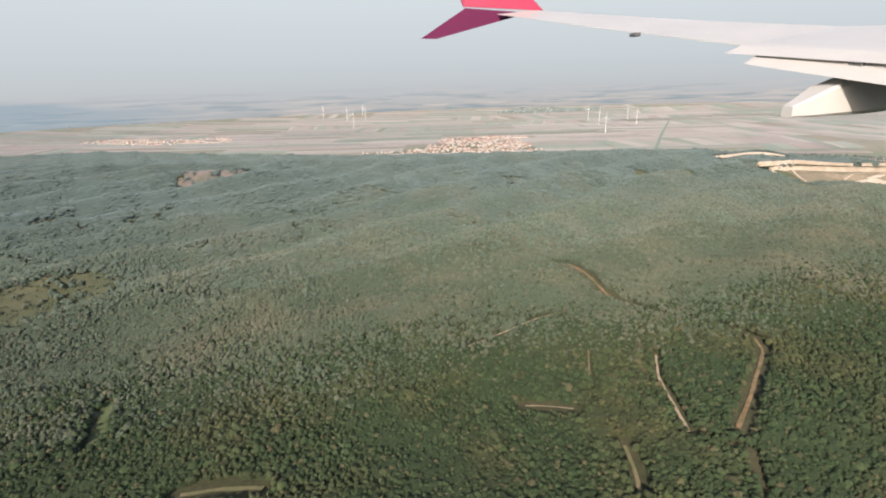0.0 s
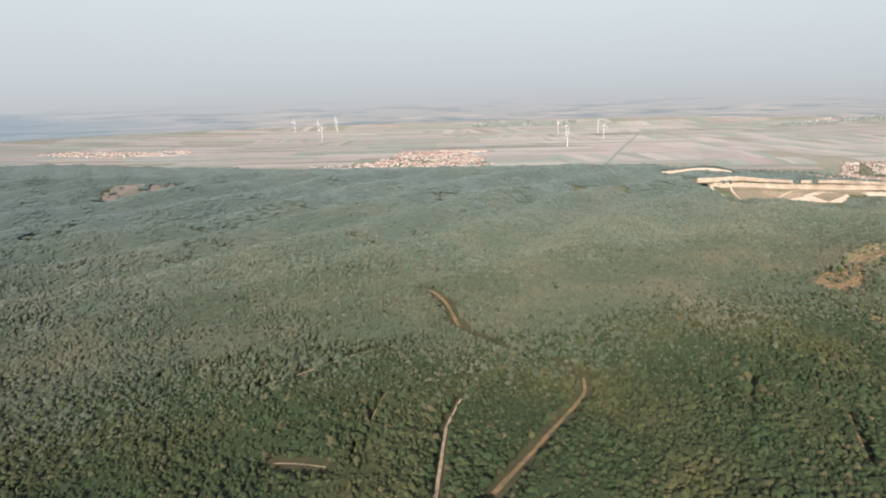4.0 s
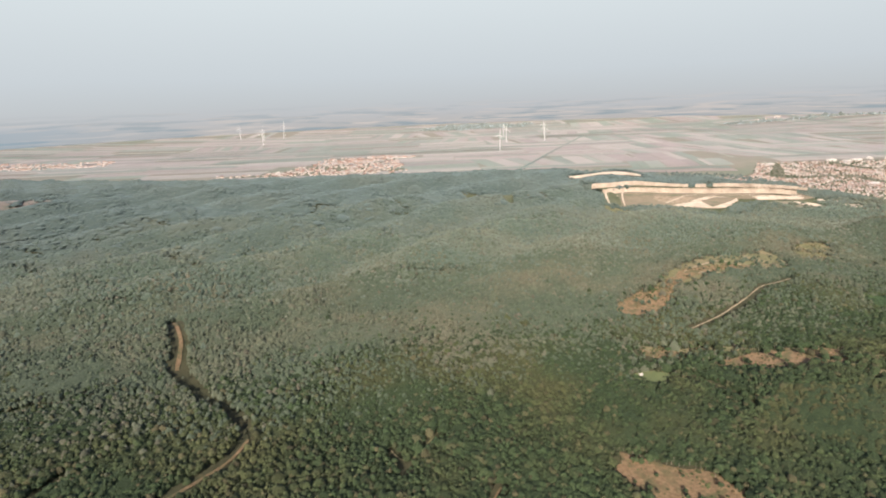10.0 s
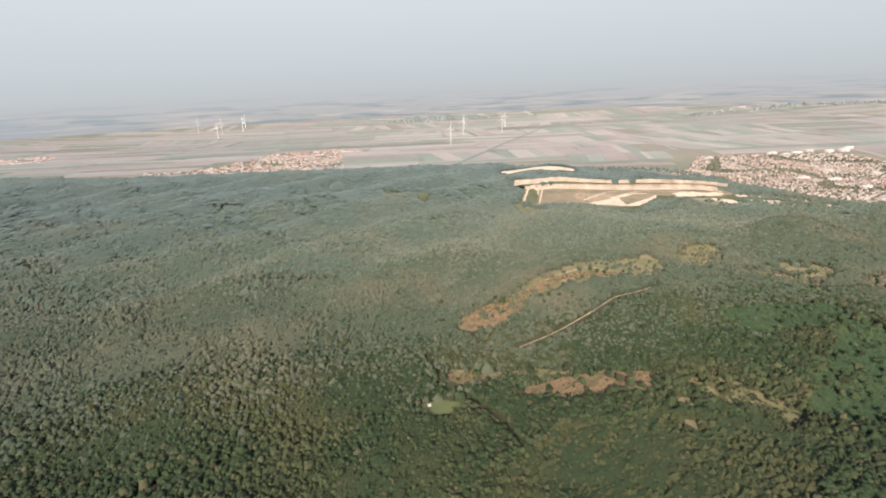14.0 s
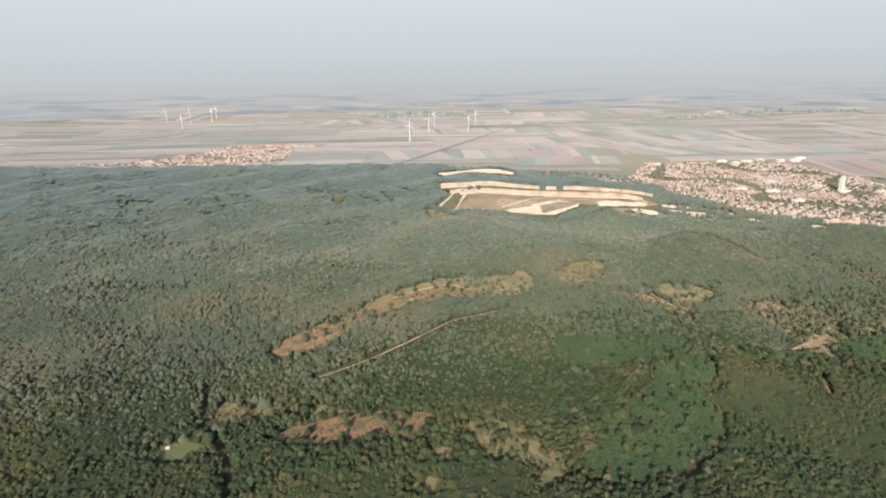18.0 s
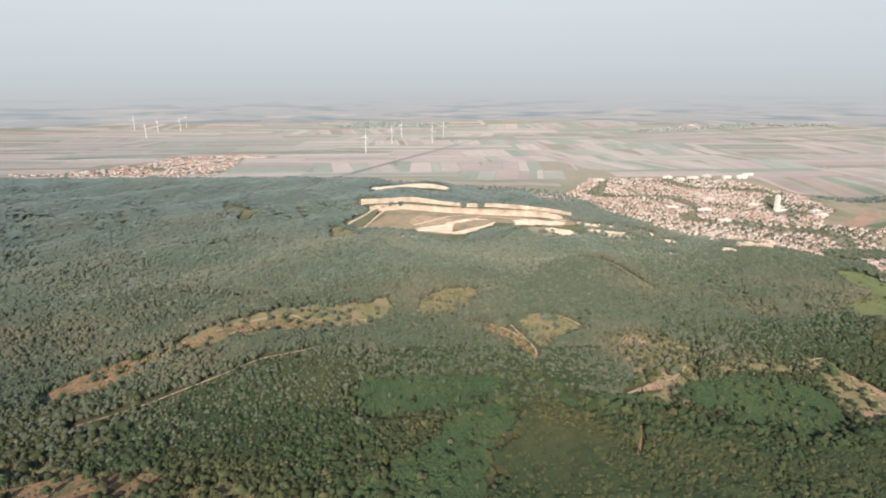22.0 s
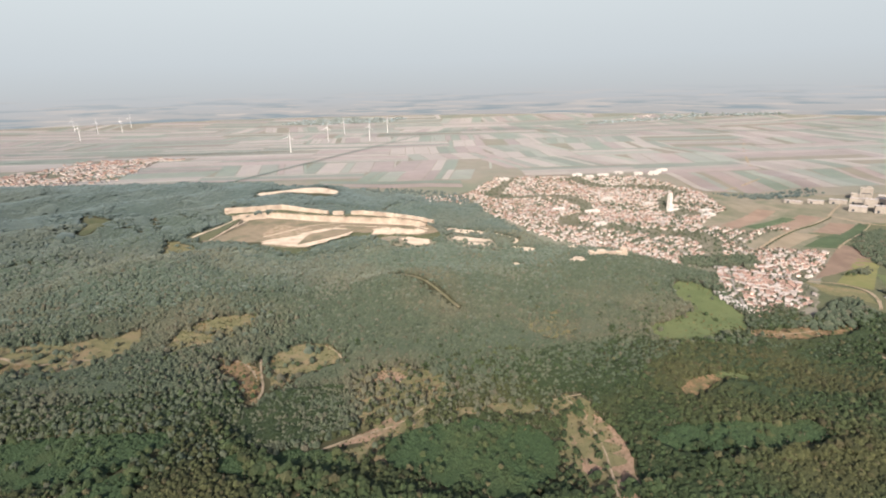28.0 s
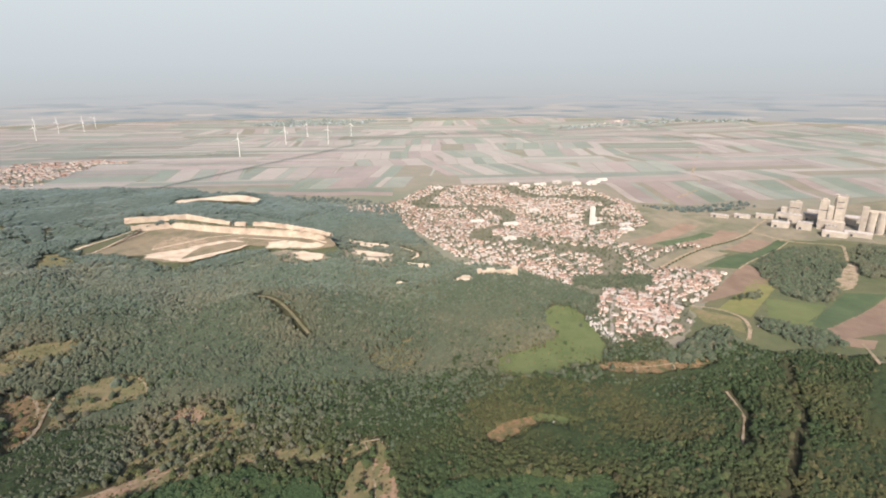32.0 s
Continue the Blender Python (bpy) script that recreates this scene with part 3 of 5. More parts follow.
meadow([(1050, 586), (1080, 592), (1122, 588), (1118, 578), (1078, 580), (1050, 577)], "ochre strip above the thicket", 45, keep=0.2, rough=2.5)
meadow([(1133, 594), (1157, 596), (1163, 570), (1164, 540), (1153, 505), (1140, 478), (1126, 490), (1124, 520), (1122, 548)], "mottled ochre and green open slope", 23, keep=0.4, rough=5)
clearing([(1150, 590), (1160, 576), (1169, 540), (1164, 508), (1154, 478), (1143, 484), (1147, 512), (1151, 540), (1149, 566)], "reddish bare strip along the slope", 24, mat=RED_SOIL, keep=0.0, rough=1.5)
clearing([(1124, 566), (1138, 556), (1147, 530), (1142, 500), (1128, 512), (1134, 540)], "tan bare patch on the open slope", 47, mat=RED_SOIL, keep=0.1, rough=2.5)
track([(1142, 594), (1150, 570), (1153, 540), (1149, 512), (1143, 482)], 2.2, DIRT, "pale straight track down the bare slope", 1.5)
track([(1130, 592), (1142, 595), (1156, 596)], 2.4, DIRT, "pale lane across the slope's top", 1.5)
track([(1006, 828), (1020, 818), (1038, 804), (1064, 774), (1073, 762)], 5.4, AISLE, "straight grassy aisle through the woods", 3.2)
THICKETS = []
for k, poly in enumerate(([(750, 530), (780, 548), (830, 545), (880, 545), (850, 505), (800, 498), (765, 495)], [(735, 380), (765, 430), (829, 482), (850, 440), (800, 390)],
                          [(1000, 535), (1020, 562), (1060, 572), (1110, 568), (1125, 530), (1097, 498), (1040, 505)], [(798, 438), (820, 490), (872, 512), (860, 470)],
                          [(890, 520), (930, 545), (1000, 530), (960, 505)], [(1180, 530), (1195, 548), (1290, 545), (1320, 530), (1240, 515)])):
    THICKETS.append(poly)
    patch("thicket", poly, THICKET, "smooth dark green thicket of young trees", "thicket", lift=1.4, seed=30 + k, keep=0.07, rough=5)
clearing([(1226, 590), (1230, 574), (1268, 596), (1264, 608)], "brown strip of bare earth by a lawn", 24, rough=1, keep=0)
meadow([(1264, 612), (1266, 600), (1296, 594), (1296, 606)], "small green lawn in the woods", 25, GRASS, rough=1)
track([(1440, 642), (1436, 620), (1430, 602)], 3.5, DIRT, "pale dirt track along the wood's edge", 5)
track([(1430, 602), (1420, 588), (1407, 569)], 3, DIRT, "pale dirt track among dark trees", 5)
OPENINGS.append(("near", [(1342, 690), (1345, 660), (1460, 668), (1458, 696)], 0, 0.08))
clearing([(1345, 696), (1349, 676), (1458, 682), (1455, 700)], "long reddish clearing with rows of logs", 26, rough=1.5, keep=0.01)
meadow([(1248, 706), (1252, 662), (1313, 674), (1368, 712), (1370, 776), (1350, 822), (1318, 792), (1322, 738)],
       "bright green meadow between woods and houses", 27, GRASS, keep=0.01)
meadow([(560, 462), (590, 466), (612, 452), (590, 446)], "dull olive opening above the clearing", 47, keep=0.2)
for line in ([(1352, 686), (1400, 688), (1448, 694)], [(1380, 678), (1384, 694)], [(1415, 680), (1419, 697)]):
    track(line, 1.8, DIRT, "line of pale stacked logs and ruts", 0)
# gullies and lanes, where the canopy opens over floor coloured dark for shade
for line, half in (([(-242, 707), (-180, 800), (-100, 870), (79, 1025)], 4.5), ([(1517, 679), (1490, 630), (1474, 596), (1440, 560), (1400, 515)], 4),
                   ([(883, 572), (910, 540), (939, 520), (1011, 500), (1066, 489), (1161, 500), (1233, 512), (1319, 521)], 3.5), ([(508, 480), (517, 449), (550, 400), (560, 370)], 2.6),
                   ([(870, 500), (850, 450), (830, 412), (784, 375)], 2.5), ([(260, 400), (300, 460), (330, 560)], 2.2), ([(30, 330), (60, 300), (100, 290), (110, 250)], 2.0),
                   ([(112, 548), (124, 528), (150, 490), (162, 458), (194, 424), (230, 392), (243, 375)], 3.4), ([(150, 240), (170, 225), (160, 190)], 3.0), ([(330, 300), (360, 350), (420, 380)], 2.0), ([(1080, 760), (1120, 700), (1150, 640)], 2.5), ([(620, 880), (700, 930), (780, 960)], 2.5)):
    OPENINGS.append(("gully", line, half, 0.05 if line[0][0] in (508, 1517, 150, 112) else 0.15))

# fields and roads between the town and the works
patch("meadow", [(1425, 700), (1480, 770), (1560, 860), (1620, 915), (1640, 1000), (1790, 1065), (1920, 1010), (2050, 900), (1980, 600), (1640, 640), (1560, 690)], MEADOW_DULL,
      "dull green grassland round the village fields", "meadow", lift=0.2, seed=59, keep=None, kind="structure", cut=0)
patch("meadow", [(1470, 940), (1490, 1080), (1530, 1110), (1606, 1172), (1632, 1290), (1650, 1420), (1740, 1330), (1720, 1250), (1790, 1065), (1660, 900), (1592, 890), (1540, 925)], YARD,
      "rough ground between the garden plots", "meadow", lift=0.15, seed=57, keep=None, kind="structure", cut=0)
patch("meadow", [(1640, 1000), (1580, 1100), (1640, 1260), (1690, 1400), (1760, 1270), (1900, 1270), (2250, 1300), (2300, 1000), (2050, 900), (1920, 1010), (1790, 1065)], YARD,
      "rough grassland round the works", "meadow", lift=0.25, seed=58, keep=None, kind="structure", cut=0)
for k, (poly, mat, words) in enumerate((
        ([(1527, 1051), (1670, 1173), (1698, 1160), (1545, 1027)], "earth", "ploughed brown field plot beside the town"), ([(1556, 1036), (1683, 1122), (1697, 1104), (1571, 1017)], "green", "narrow green crop plot"),
        ([(1581, 1024), (1720, 1130), (1741, 1102), (1607, 1004)], "earth", "ploughed brown field plot beside the town"), ([(1526, 935), (1615, 1000), (1647, 984), (1559, 930)], "stubble", "pale stubble field plot"),
        ([(1650, 1005), (1735, 1075), (1770, 1062), (1690, 995)], "earth", "ploughed brown field plot beside the town"), ([(1577, 928), (1710, 1016), (1781, 1068), (1785, 1049), (1617, 912)], "green", "long green crop plot"),
        ([(1508, 812), (1634, 930), (1668, 903), (1643, 874), (1543, 824)], "earth", "reddish brown ploughed plot"), ([(1593, 751), (1705, 836), (1748, 822), (1591, 726)], "green", "dark green crop field"),
        ([(1586, 727), (1745, 818), (1900, 860), (1760, 750), (1601, 711)], "earth", "large reddish ploughed field"), ([(1564, 728), (1630, 706), (1609, 688), (1562, 714)], "earth", "reddish bare field corner"),
        ([(1680, 730), (1790, 770), (1900, 830), (1900, 700), (1700, 660)], "green", "green crop field by the woods"))):
    patch("field", poly, PLOTS[mat], words, "field", seed=60 + k, rough=0.5, group="plots by the works", cut=0)
patch("field", [(1517, 790), (1623, 884), (1645, 873), (1534, 758)], GRASS_GOLD, "yellow-green field with two bushes", "field", seed=72, rough=0.6, cut=0)
patch("field", [(1492, 808), (1522, 757), (1508, 724), (1484, 760)], MEADOW, "olive meadow by the bending road", "field", seed=73, rough=1, cut=0)
patch("field", [(1597, 826), (1656, 803), (1582, 735), (1550, 754)], GRASS, "green meadow beside the copse", "field", seed=74, rough=1, cut=0)
patch("sand_pit", [(1697, 846), (1771, 928), (1797, 922), (1743, 862), (1719, 843)], DIRT, "pale sandy yard among trees", "sand pit", seed=75, rough=1.5)
for line, w, words in (([(1458, 915), (1515, 936), (1750, 1101), (1856, 1195)], 4, "straight pale avenue to the works"), ([(1759, 1108), (1793, 1056), (1843, 1006), (1789, 934)], 4, "pale road past the works"),
                       ([(1494, 809), (1516, 792), (1526, 760), (1518, 732), (1502, 712)], 3.5, "bending grey village road"), ([(1617, 912), (1790, 1055)], 2.5, "farm lane between plots"),
                       ([(1608, 700), (1600, 680), (1590, 660)], 3, "pale lane at the field corner")):
    ribbon("road", line, w, DIRT, words, "road", lift=0.9)


# ---------------------------------------------------------------- quarry
def build_quarry():
    q = tagged(new("quarry"), "terraced limestone quarry with pale walls and grassy floor", "quarry")
    rim = [(688, 1180), (735, 1187), (784, 1201), (875, 1150), (933, 1130), (1056, 1056)]
    low = [(706, 1162), (765, 1187), (840, 1156), (911, 1126), (1046, 1070)]

    def spread(line, step):
        pts = []
        for a, b in zip(line, line[1:]):
            n = max(1, int(math.hypot(b[0] - a[0], b[1] - a[1]) / step))
            pts += [(a[0] + (b[0] - a[0]) * i / n, a[1] + (b[1] - a[1]) * i / n) for i in range(n)]
        return pts + [line[-1]]

    def wall(name, line, z0, z1, lean, label, seed, mat=ROCK, fade=0.0):
        """A leaning cut face; fade lowers its top towards the line's end."""
        rng = random.Random(seed)
        pts = spread(line, 4.5)
        bm, rows = bmesh.new(), []
        for i, (x, y) in enumerate(pts):
            a, b = pts[max(0, i - 1)], pts[min(len(pts) - 1, i + 1)]
            dx, dy = b[0] - a[0], b[1] - a[1]
            n = math.hypot(dx, dy)
            top = z1 - fade * ss(0.3, 1.0, i / len(pts)) * (z1 - z0) + rng.uniform(-0.9, 0.5)
            row = []
            for k in range(6):
                f = k / 5
                w = lean * (1 - f) + rng.uniform(-0.9, 0.9)
                row.append(bm.verts.new((x + dy / n * w, y - dx / n * w, z0 + (top - z0) * f + (rng.uniform(-.6, .6) if 0 < k < 5 else 0))))
            row.append(bm.verts.new((x - dy / n * 2.5, y + dx / n * 2.5, top - 0.3)))
            row.append(bm.verts.new((x - dy / n * 5, y + dx / n * 5, z0 - 3)))
            rows.append(row)
        for r, s_ in zip(rows, rows[1:]):
            for k in range(7):
                bm.faces.new((r[k], s_[k], s_[k + 1], r[k + 1]))
        return part(name, bm, mat, q, label)

    wall("upper_wall", rim[:4], -7, 2.6, 3, "upper bench of pale cut stone", 1, fade=0.45)
    wall("upper_wall", [(886, 1140), (905, 1136)], -7, -0.5, 3, "stub of the upper bench", 8)
    wall("upper_wall", [(918, 1133), (933, 1130), (1056, 1056)], -7, -0.5, 3, "overgrown end of the upper bench", 9, fade=0.4)
    wall("lower_wall", low, -18, -7.5, 4, "lower bench of pale cut stone", 2)

    def sheet(name, poly, z, mat, label, seed, rough=2.0, cut=1):
        bm = bmesh.new()
        f = bm.faces.new([bm.verts.new((x, y, z)) for x, y in wobbly(poly, seed, amount=rough, cut=cut)])
        bm.normal_update()
        if f.normal.z < 0:
            bmesh.ops.reverse_faces(bm, faces=[f])
        return part(name, bm, mat, q, label)

    def lane(line, z, w, label, seed):
        rng = random.Random(seed)
        pts, bm, last = spread(line, 6), bmesh.new(), None
        for i, p in enumerate(pts):
            a, b = pts[max(0, i - 1)], pts[min(len(pts) - 1, i + 1)]
            dx, dy = b[0] - a[0], b[1] - a[1]
            n = math.hypot(dx, dy)
            e = w / 2 * rng.uniform(0.7, 1.3)
            row = [bm.verts.new((p[0] - dy / n * e * k, p[1] + dx / n * e * k, z)) for k in (1, -1)]
            if last:
                bm.faces.new((last[0], last[1], row[1], row[0]))
            last = row
        return part("lane", bm, ROCK, q, label)

    sheet("bench", [(690, 1192), (743, 1185), (784, 1202), (875, 1148), (935, 1137), (1062, 1062), (1046, 1068), (911, 1123), (765, 1184), (700, 1162)], -7.7, MEADOW_DULL, "overgrown bench between the walls", 4, 0.6, 0)
    sheet("floor", [(670, 1080), (682, 1034), (750, 1030), (800, 1004), (854, 984), (900, 1036), (930, 1058), (985, 1044), (1030, 1030), (1066, 1044), (1050, 1076), (911, 1132), (765, 1193), (700, 1170)], -18.0, PIT, "dry grassy quarry floor", 5, 2, 0)
    # the floor's outer bank runs down to the woods
    front = spread([(676, 1120), (680, 1034), (750, 1030), (800, 1004), (854, 984), (900, 1036), (930, 1058), (985, 1044), (1030, 1030), (1066, 1044), (1052, 1078)], 6)
    rng_b = random.Random(12)
    bm, last = bmesh.new(), None
    for i, (x, y) in enumerate(front):
        a, b = front[max(0, i - 1)], front[min(len(front) - 1, i + 1)]
        dx, dy = b[0] - a[0], b[1] - a[1]
        n = math.hypot(dx, dy)
        ox, oy = x + dy / n * rng_b.uniform(9, 15), y - dx / n * rng_b.uniform(9, 15)
        row = [bm.verts.new((x - dy / n * 3, y + dx / n * 3, -17.95)), bm.verts.new((ox, oy, min(-17.9, float(height(ox, oy)) + 0.2)))]
        if last:
            bm.faces.new((last[0], last[1], row[1], row[0]))
        last = row
    bmesh.ops.recalc_face_normals(bm, faces=bm.faces)
    part("bank", bm, MEADOW_DULL, q, "grassy bank below the quarry floor")
    sheet("spoil", [(786, 1018), (804, 1034), (839, 1054), (868, 1082), (900, 1088), (930, 1070), (926, 1052), (892, 1012), (866, 986)], -17.7, ROCK, "white crushed stone on the quarry floor", 6, 2, 0)
    sheet("spoil", [(782, 1062), (786, 1100), (796, 1124), (826, 1112), (862, 1090), (842, 1066), (820, 1040), (800, 1044)], -17.65, DIRT, "dusty scraped patch on the floor", 16, 3)
    sheet("spoil", [(955, 1040), (965, 1075), (1010, 1060), (1050, 1055), (1030, 1036), (1000, 1042)], -17.6, ROCK, "white stone heaps and tracks", 7, 5)
    lane([(716, 1160), (765, 1180), (879, 1132), (1020, 1074), (1048, 1056)], -17.4, 4, "pale haul lane along the wall", 1)
    lane([(790, 1050), (850, 1110), (905, 1122)], -17.3, 3.5, "pale haul lane across the floor", 2)
    lane([(700, 1050), (722, 1120), (736, 1180)], -17.4, 3, "pale lane at the foot of the slope", 4)
    lane([(840, 1060), (905, 1100), (1000, 1062), (1046, 1046)], -17.2, 2.5, "pale lane to the stone heaps", 5)
    for ob in q.children:
        for v in ob.data.vertices:
            if ob.name.split(".")[0] != "bank" or v.co.z > -17.94 - 0.05 and v.co.z < -17.92:
                v.co.z += 4.5 + 5.0 * float(ss(820, 1050, v.co.x) * ss(1035, 1080, v.co.y))
    OPENINGS.append(("area", [(680, 1330), (860, 1330), (860, 1372), (680, 1372)], 0, 0.05))
    OPENINGS.append(("area", [(700, 1030), (692, 1046), (706, 1165), (745, 1181), (786, 1199), (878, 1146), (936, 1134), (1062, 1060), (1068, 1040), (1024, 1024), (960, 1046), (918, 1062), (854, 972), (750, 1018)], 0, 0.0))


build_quarry()
patch("meadow", [(676, 1036), (680, 1090), (706, 1180), (722, 1186), (724, 1120), (704, 1034)], MEADOW_DULL, "overgrown slope beside the quarry", "meadow", seed=83, rough=2, keep=0.4, lift=0.8)
ribbon("gravel_road", [(682, 1045), (690, 1080), (702, 1130), (714, 1174)], 4.5, ROCK, "pale gravel road down to the pit", "road", clear=4, lift=1.4)
ribbon("gravel_road", [(709, 1040), (722, 1090), (733, 1129), (748, 1140)], 3, ROCK, "pale lane on the quarry slope", "road", clear=3, lift=1.6)
patch("meadow", [(659, 1028), (706, 1009), (714, 953), (694, 936), (668, 970)], MEADOW, "dull brown opening before the quarry", "meadow", seed=84, rough=3, keep=0.2)
patch("meadow", [(1064, 1090), (1110, 1080), (1150, 1040), (1160, 975), (1116, 970), (1080, 1015)], YARD, "scraped dusty ground beside the quarry", "clearing", seed=86, keep=0.35, lift=0.3, rough=4)
patch("clearing", [(958, 1042), (985, 1062), (1020, 1070), (1058, 1054), (1056, 1002), (1030, 984), (1012, 980), (985, 1012)], YARD, "scraped dusty ground below the pit", "clearing", seed=87, keep=0.12, lift=0.25, rough=4)
patch("spoil_heap", [(676, 1392), (720, 1352), (790, 1346), (856, 1356), (870, 1392), (800, 1410), (740, 1408)], ROCK, "pale stone spoil beyond the quarry", "spoil heap", seed=50)
for k, poly in enumerate(([(1060, 1128), (1100, 1116), (1146, 1098), (1150, 1080), (1090, 1096)], [(1078, 1058), (1095, 1074), (1150, 1056), (1146, 1030), (1110, 1040)], [(1090, 1020), (1110, 1030), (1152, 1012), (1140, 1000)],
                          [(1165, 990), (1172, 1000), (1210, 985), (1200, 970)], [(1236, 896), (1238, 908), (1252, 914), (1250, 897)],
                          [(1145, 908), (1168, 922), (1170, 902)], [(1236, 998), (1271, 982), (1264, 966)], [(970, 1040), (990, 1056), (1008, 1050), (990, 1030)], [(1000, 1012), (1020, 1036), (1042, 1034), (1052, 1008), (1030, 990)], [(1012, 1060), (1034, 1064), (1056, 1050), (1040, 1042)])):
    patch("spoil_heap", poly, ROCK, "pale broken stone by the quarry road", "spoil heap", seed=51 + k)
ribbon("gravel_road", [(1160, 1085), (1180, 1060), (1190, 1035), (1180, 1015)], 5, ROCK, "curving pale gravel road", "road")


# ---------------------------------------------------------------- fields of the plain
TOWN = [(960, 1330), (1146, 1385), (1223, 1507), (1384, 1500), (1560, 1480), (1632, 1372), (1626, 1279), (1605, 1165), (1524, 1094), (1500, 1060), (1545, 1006), (1618, 1038), (1626, 1022),
        (1545, 980), (1500, 945), (1544, 934), (1592, 900), (1545, 846), (1490, 804), (1480, 770), (1448, 735), (1378, 722), (1365, 780), (1415, 860), (1260, 985), (1170, 1204), (1130, 1300)]
TOWN_GAP = [(1385, 925), (1500, 925), (1490, 880), (1440, 868), (1400, 878)]
VILLAGE_FAR = [(-309, 1604), (-140, 1660), (-94, 1720), (-41, 2010), (104, 2040), (184, 2080), (230, 1900), (275, 1610), (230, 1545), (120, 1560)]
PLANT = [(1740, 1060), (1800, 1230), (1960, 1300), (2300, 1260), (2300, 1030), (1900, 1040)]


def build_fields():
    rng = random.Random(5)
    near, far = 0, {}
    blocks = []
    y = 1330.0
    while y < 3900:
        dy = rng.uniform(120, 200) + (y - 1300) * 0.05
        x = -3600.0 + rng.uniform(0, 300)
        while x < 4400:
            dx = rng.uniform(240, 420)
            blocks.append((x, y, dx, dy))
            x += dx
        y += dy
    for bx, by, bw, bh in blocks:
        along_x = rng.random() < (0.85 if bx < 900 else 0.3)
        size = bh if along_x else bw
        p = 0.0
        shear = rng.uniform(-0.25, 0.25)
        while p < size - 4:
            w = min(rng.uniform(14, 62) * (1.0 if along_x else 1.05), size - p)
            kind = rng.choices(("stubble", "earth", "green", "pale"), (0.34, 0.26, 0.18, 0.22))[0]
            x0, x1, y0, y1 = (bx, bx + bw, by + p, by + p + w) if along_x else (bx + p, bx + p + w, by, by + bh)
            p += w
            cx, cy = (x0 + x1) / 2, (y0 + y1) / 2
            if math.hypot(cx - 590, cy - 120) > BACK_R - 60 or rng.random() < 0.06:
                continue
            y0 = max(y0, np.interp([x0, cx, x1], EDGE_X, EDGE_Y).max() + 6)
            if y1 - y0 < 12:
                continue
            cy = (y0 + y1) / 2
            if inside([cx, x0, x1, x0, x1], [cy, y0, y0, y1, y1], TOWN).any() or inside([cx, x0, x1], [cy, y0, y1], PLANT).any() or inside([cx], [cy], VILLAGE_FAR).any():
                continue
            n = 4
            raised = rng.uniform(0.4, 1.2)
            v, f = [], []
            for i in range(n + 1):
                for j in range(n + 1):
                    u, t = i / n, j / n
                    px = x0 + 0.8 + (x1 - x0 - 1.6) * u + shear * (t - 0.5) * (0 if along_x else bh)
                    py = y0 + 0.8 + (y1 - y0 - 1.6) * t + shear * (u - 0.5) * (bw * 0.3 if along_x else 0)
                    v.append((px, py, float(height(px, py)) + raised))
            for i in range(n):
                for j in range(n):
                    a = i * (n + 1) + j
                    f.append((a, a + n + 1, a + n + 2, a + 1))
            if cy < 2100 and -700 < cx < 2400 and near < 300:
                near += 1
                words = {"stubble": "harvested straw-coloured stubble field strip", "earth": "ploughed pale brown field strip",
                         "green": "green crop field strip on the plain", "pale": "pale olive grass field strip"}[kind]
                tagged(new("field", mesh_of("field", v, f, HAZED_FIELDS[kind])), words, "field", "fields of the plain")
            else:
                vs, fs = far.setdefault(kind, ([], []))
                o = len(vs)
                vs += v
                fs += [tuple(k + o for k in q) for q in f]
    for kind, (vs, fs) in far.items():
        tagged(new("distant_fields", mesh_of("distant_fields", vs, fs, HAZED_FIELDS[kind])), "patchwork of far " + kind + " farmland strips", "fields", kind="stuff")


build_fields()
for line, w in (([(590, 1540), (740, 1910), (900, 2290), (1071, 2694)], 6), ([(1640, 2760), (2119, 2592), (2581, 2418), (3051, 2420)], 15), ([(-700, 1900), (100, 2150), (700, 2230)], 7),
                ([(-400, 1700), (0, 1780), (500, 1740)], 5), ([(-900, 2250), (-200, 2300), (560, 2320)], 9), ([(700, 2700), (1400, 2900), (2600, 2980)], 16), ([(-1700, 2600), (-600, 2520), (200, 2650)], 10)):
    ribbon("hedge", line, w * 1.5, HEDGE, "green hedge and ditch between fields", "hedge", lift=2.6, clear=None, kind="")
ribbon("road", [(1683, 1331), (1854, 1431), (1880, 1500), (1901, 1572), (2060, 1850), (2286, 2215)], 6, DIRT, "pale farm road across the plain", "road", clear=None)


# ---------------------------------------------------------------- houses
def house_parts(l, w, h, r):
    """Walls and a gabled roof with eaves, as vertices and faces; the roof's faces come last."""
    x, y = l / 2, w / 2
    v = [(-x, -y, -0.4), (x, -y, -0.4), (x, y, -0.4), (-x, y, -0.4), (-x, -y, h), (x, -y, h), (x, y, h), (-x, y, h), (-x, 0, h + r), (x, 0, h + r)]
    walls = [(0, 1, 5, 4), (2, 3, 7, 6), (1, 2, 6, 9, 5), (3, 0, 4, 8, 7)]
    e, t = 0.35, 0.22
    k = r / y
    ex, ey, ez = x + e, y + e, h - e * k
    rv = [(-ex, -ey, ez), (ex, -ey, ez), (ex, 0, h + r), (-ex, 0, h + r), (ex, ey, ez), (-ex, ey, ez)]
    rv += [(a, b, c + t) for a, b, c in rv]
    rf = [(6, 7, 8, 9), (9, 8, 10, 11), (0, 3, 2, 1), (3, 5, 4, 2), (0, 1, 7, 6), (4, 5, 11, 10), (1, 2, 8, 7), (2, 4, 10, 8), (3, 0, 6, 9), (5, 3, 9, 11)]
    return v, walls, rv, rf


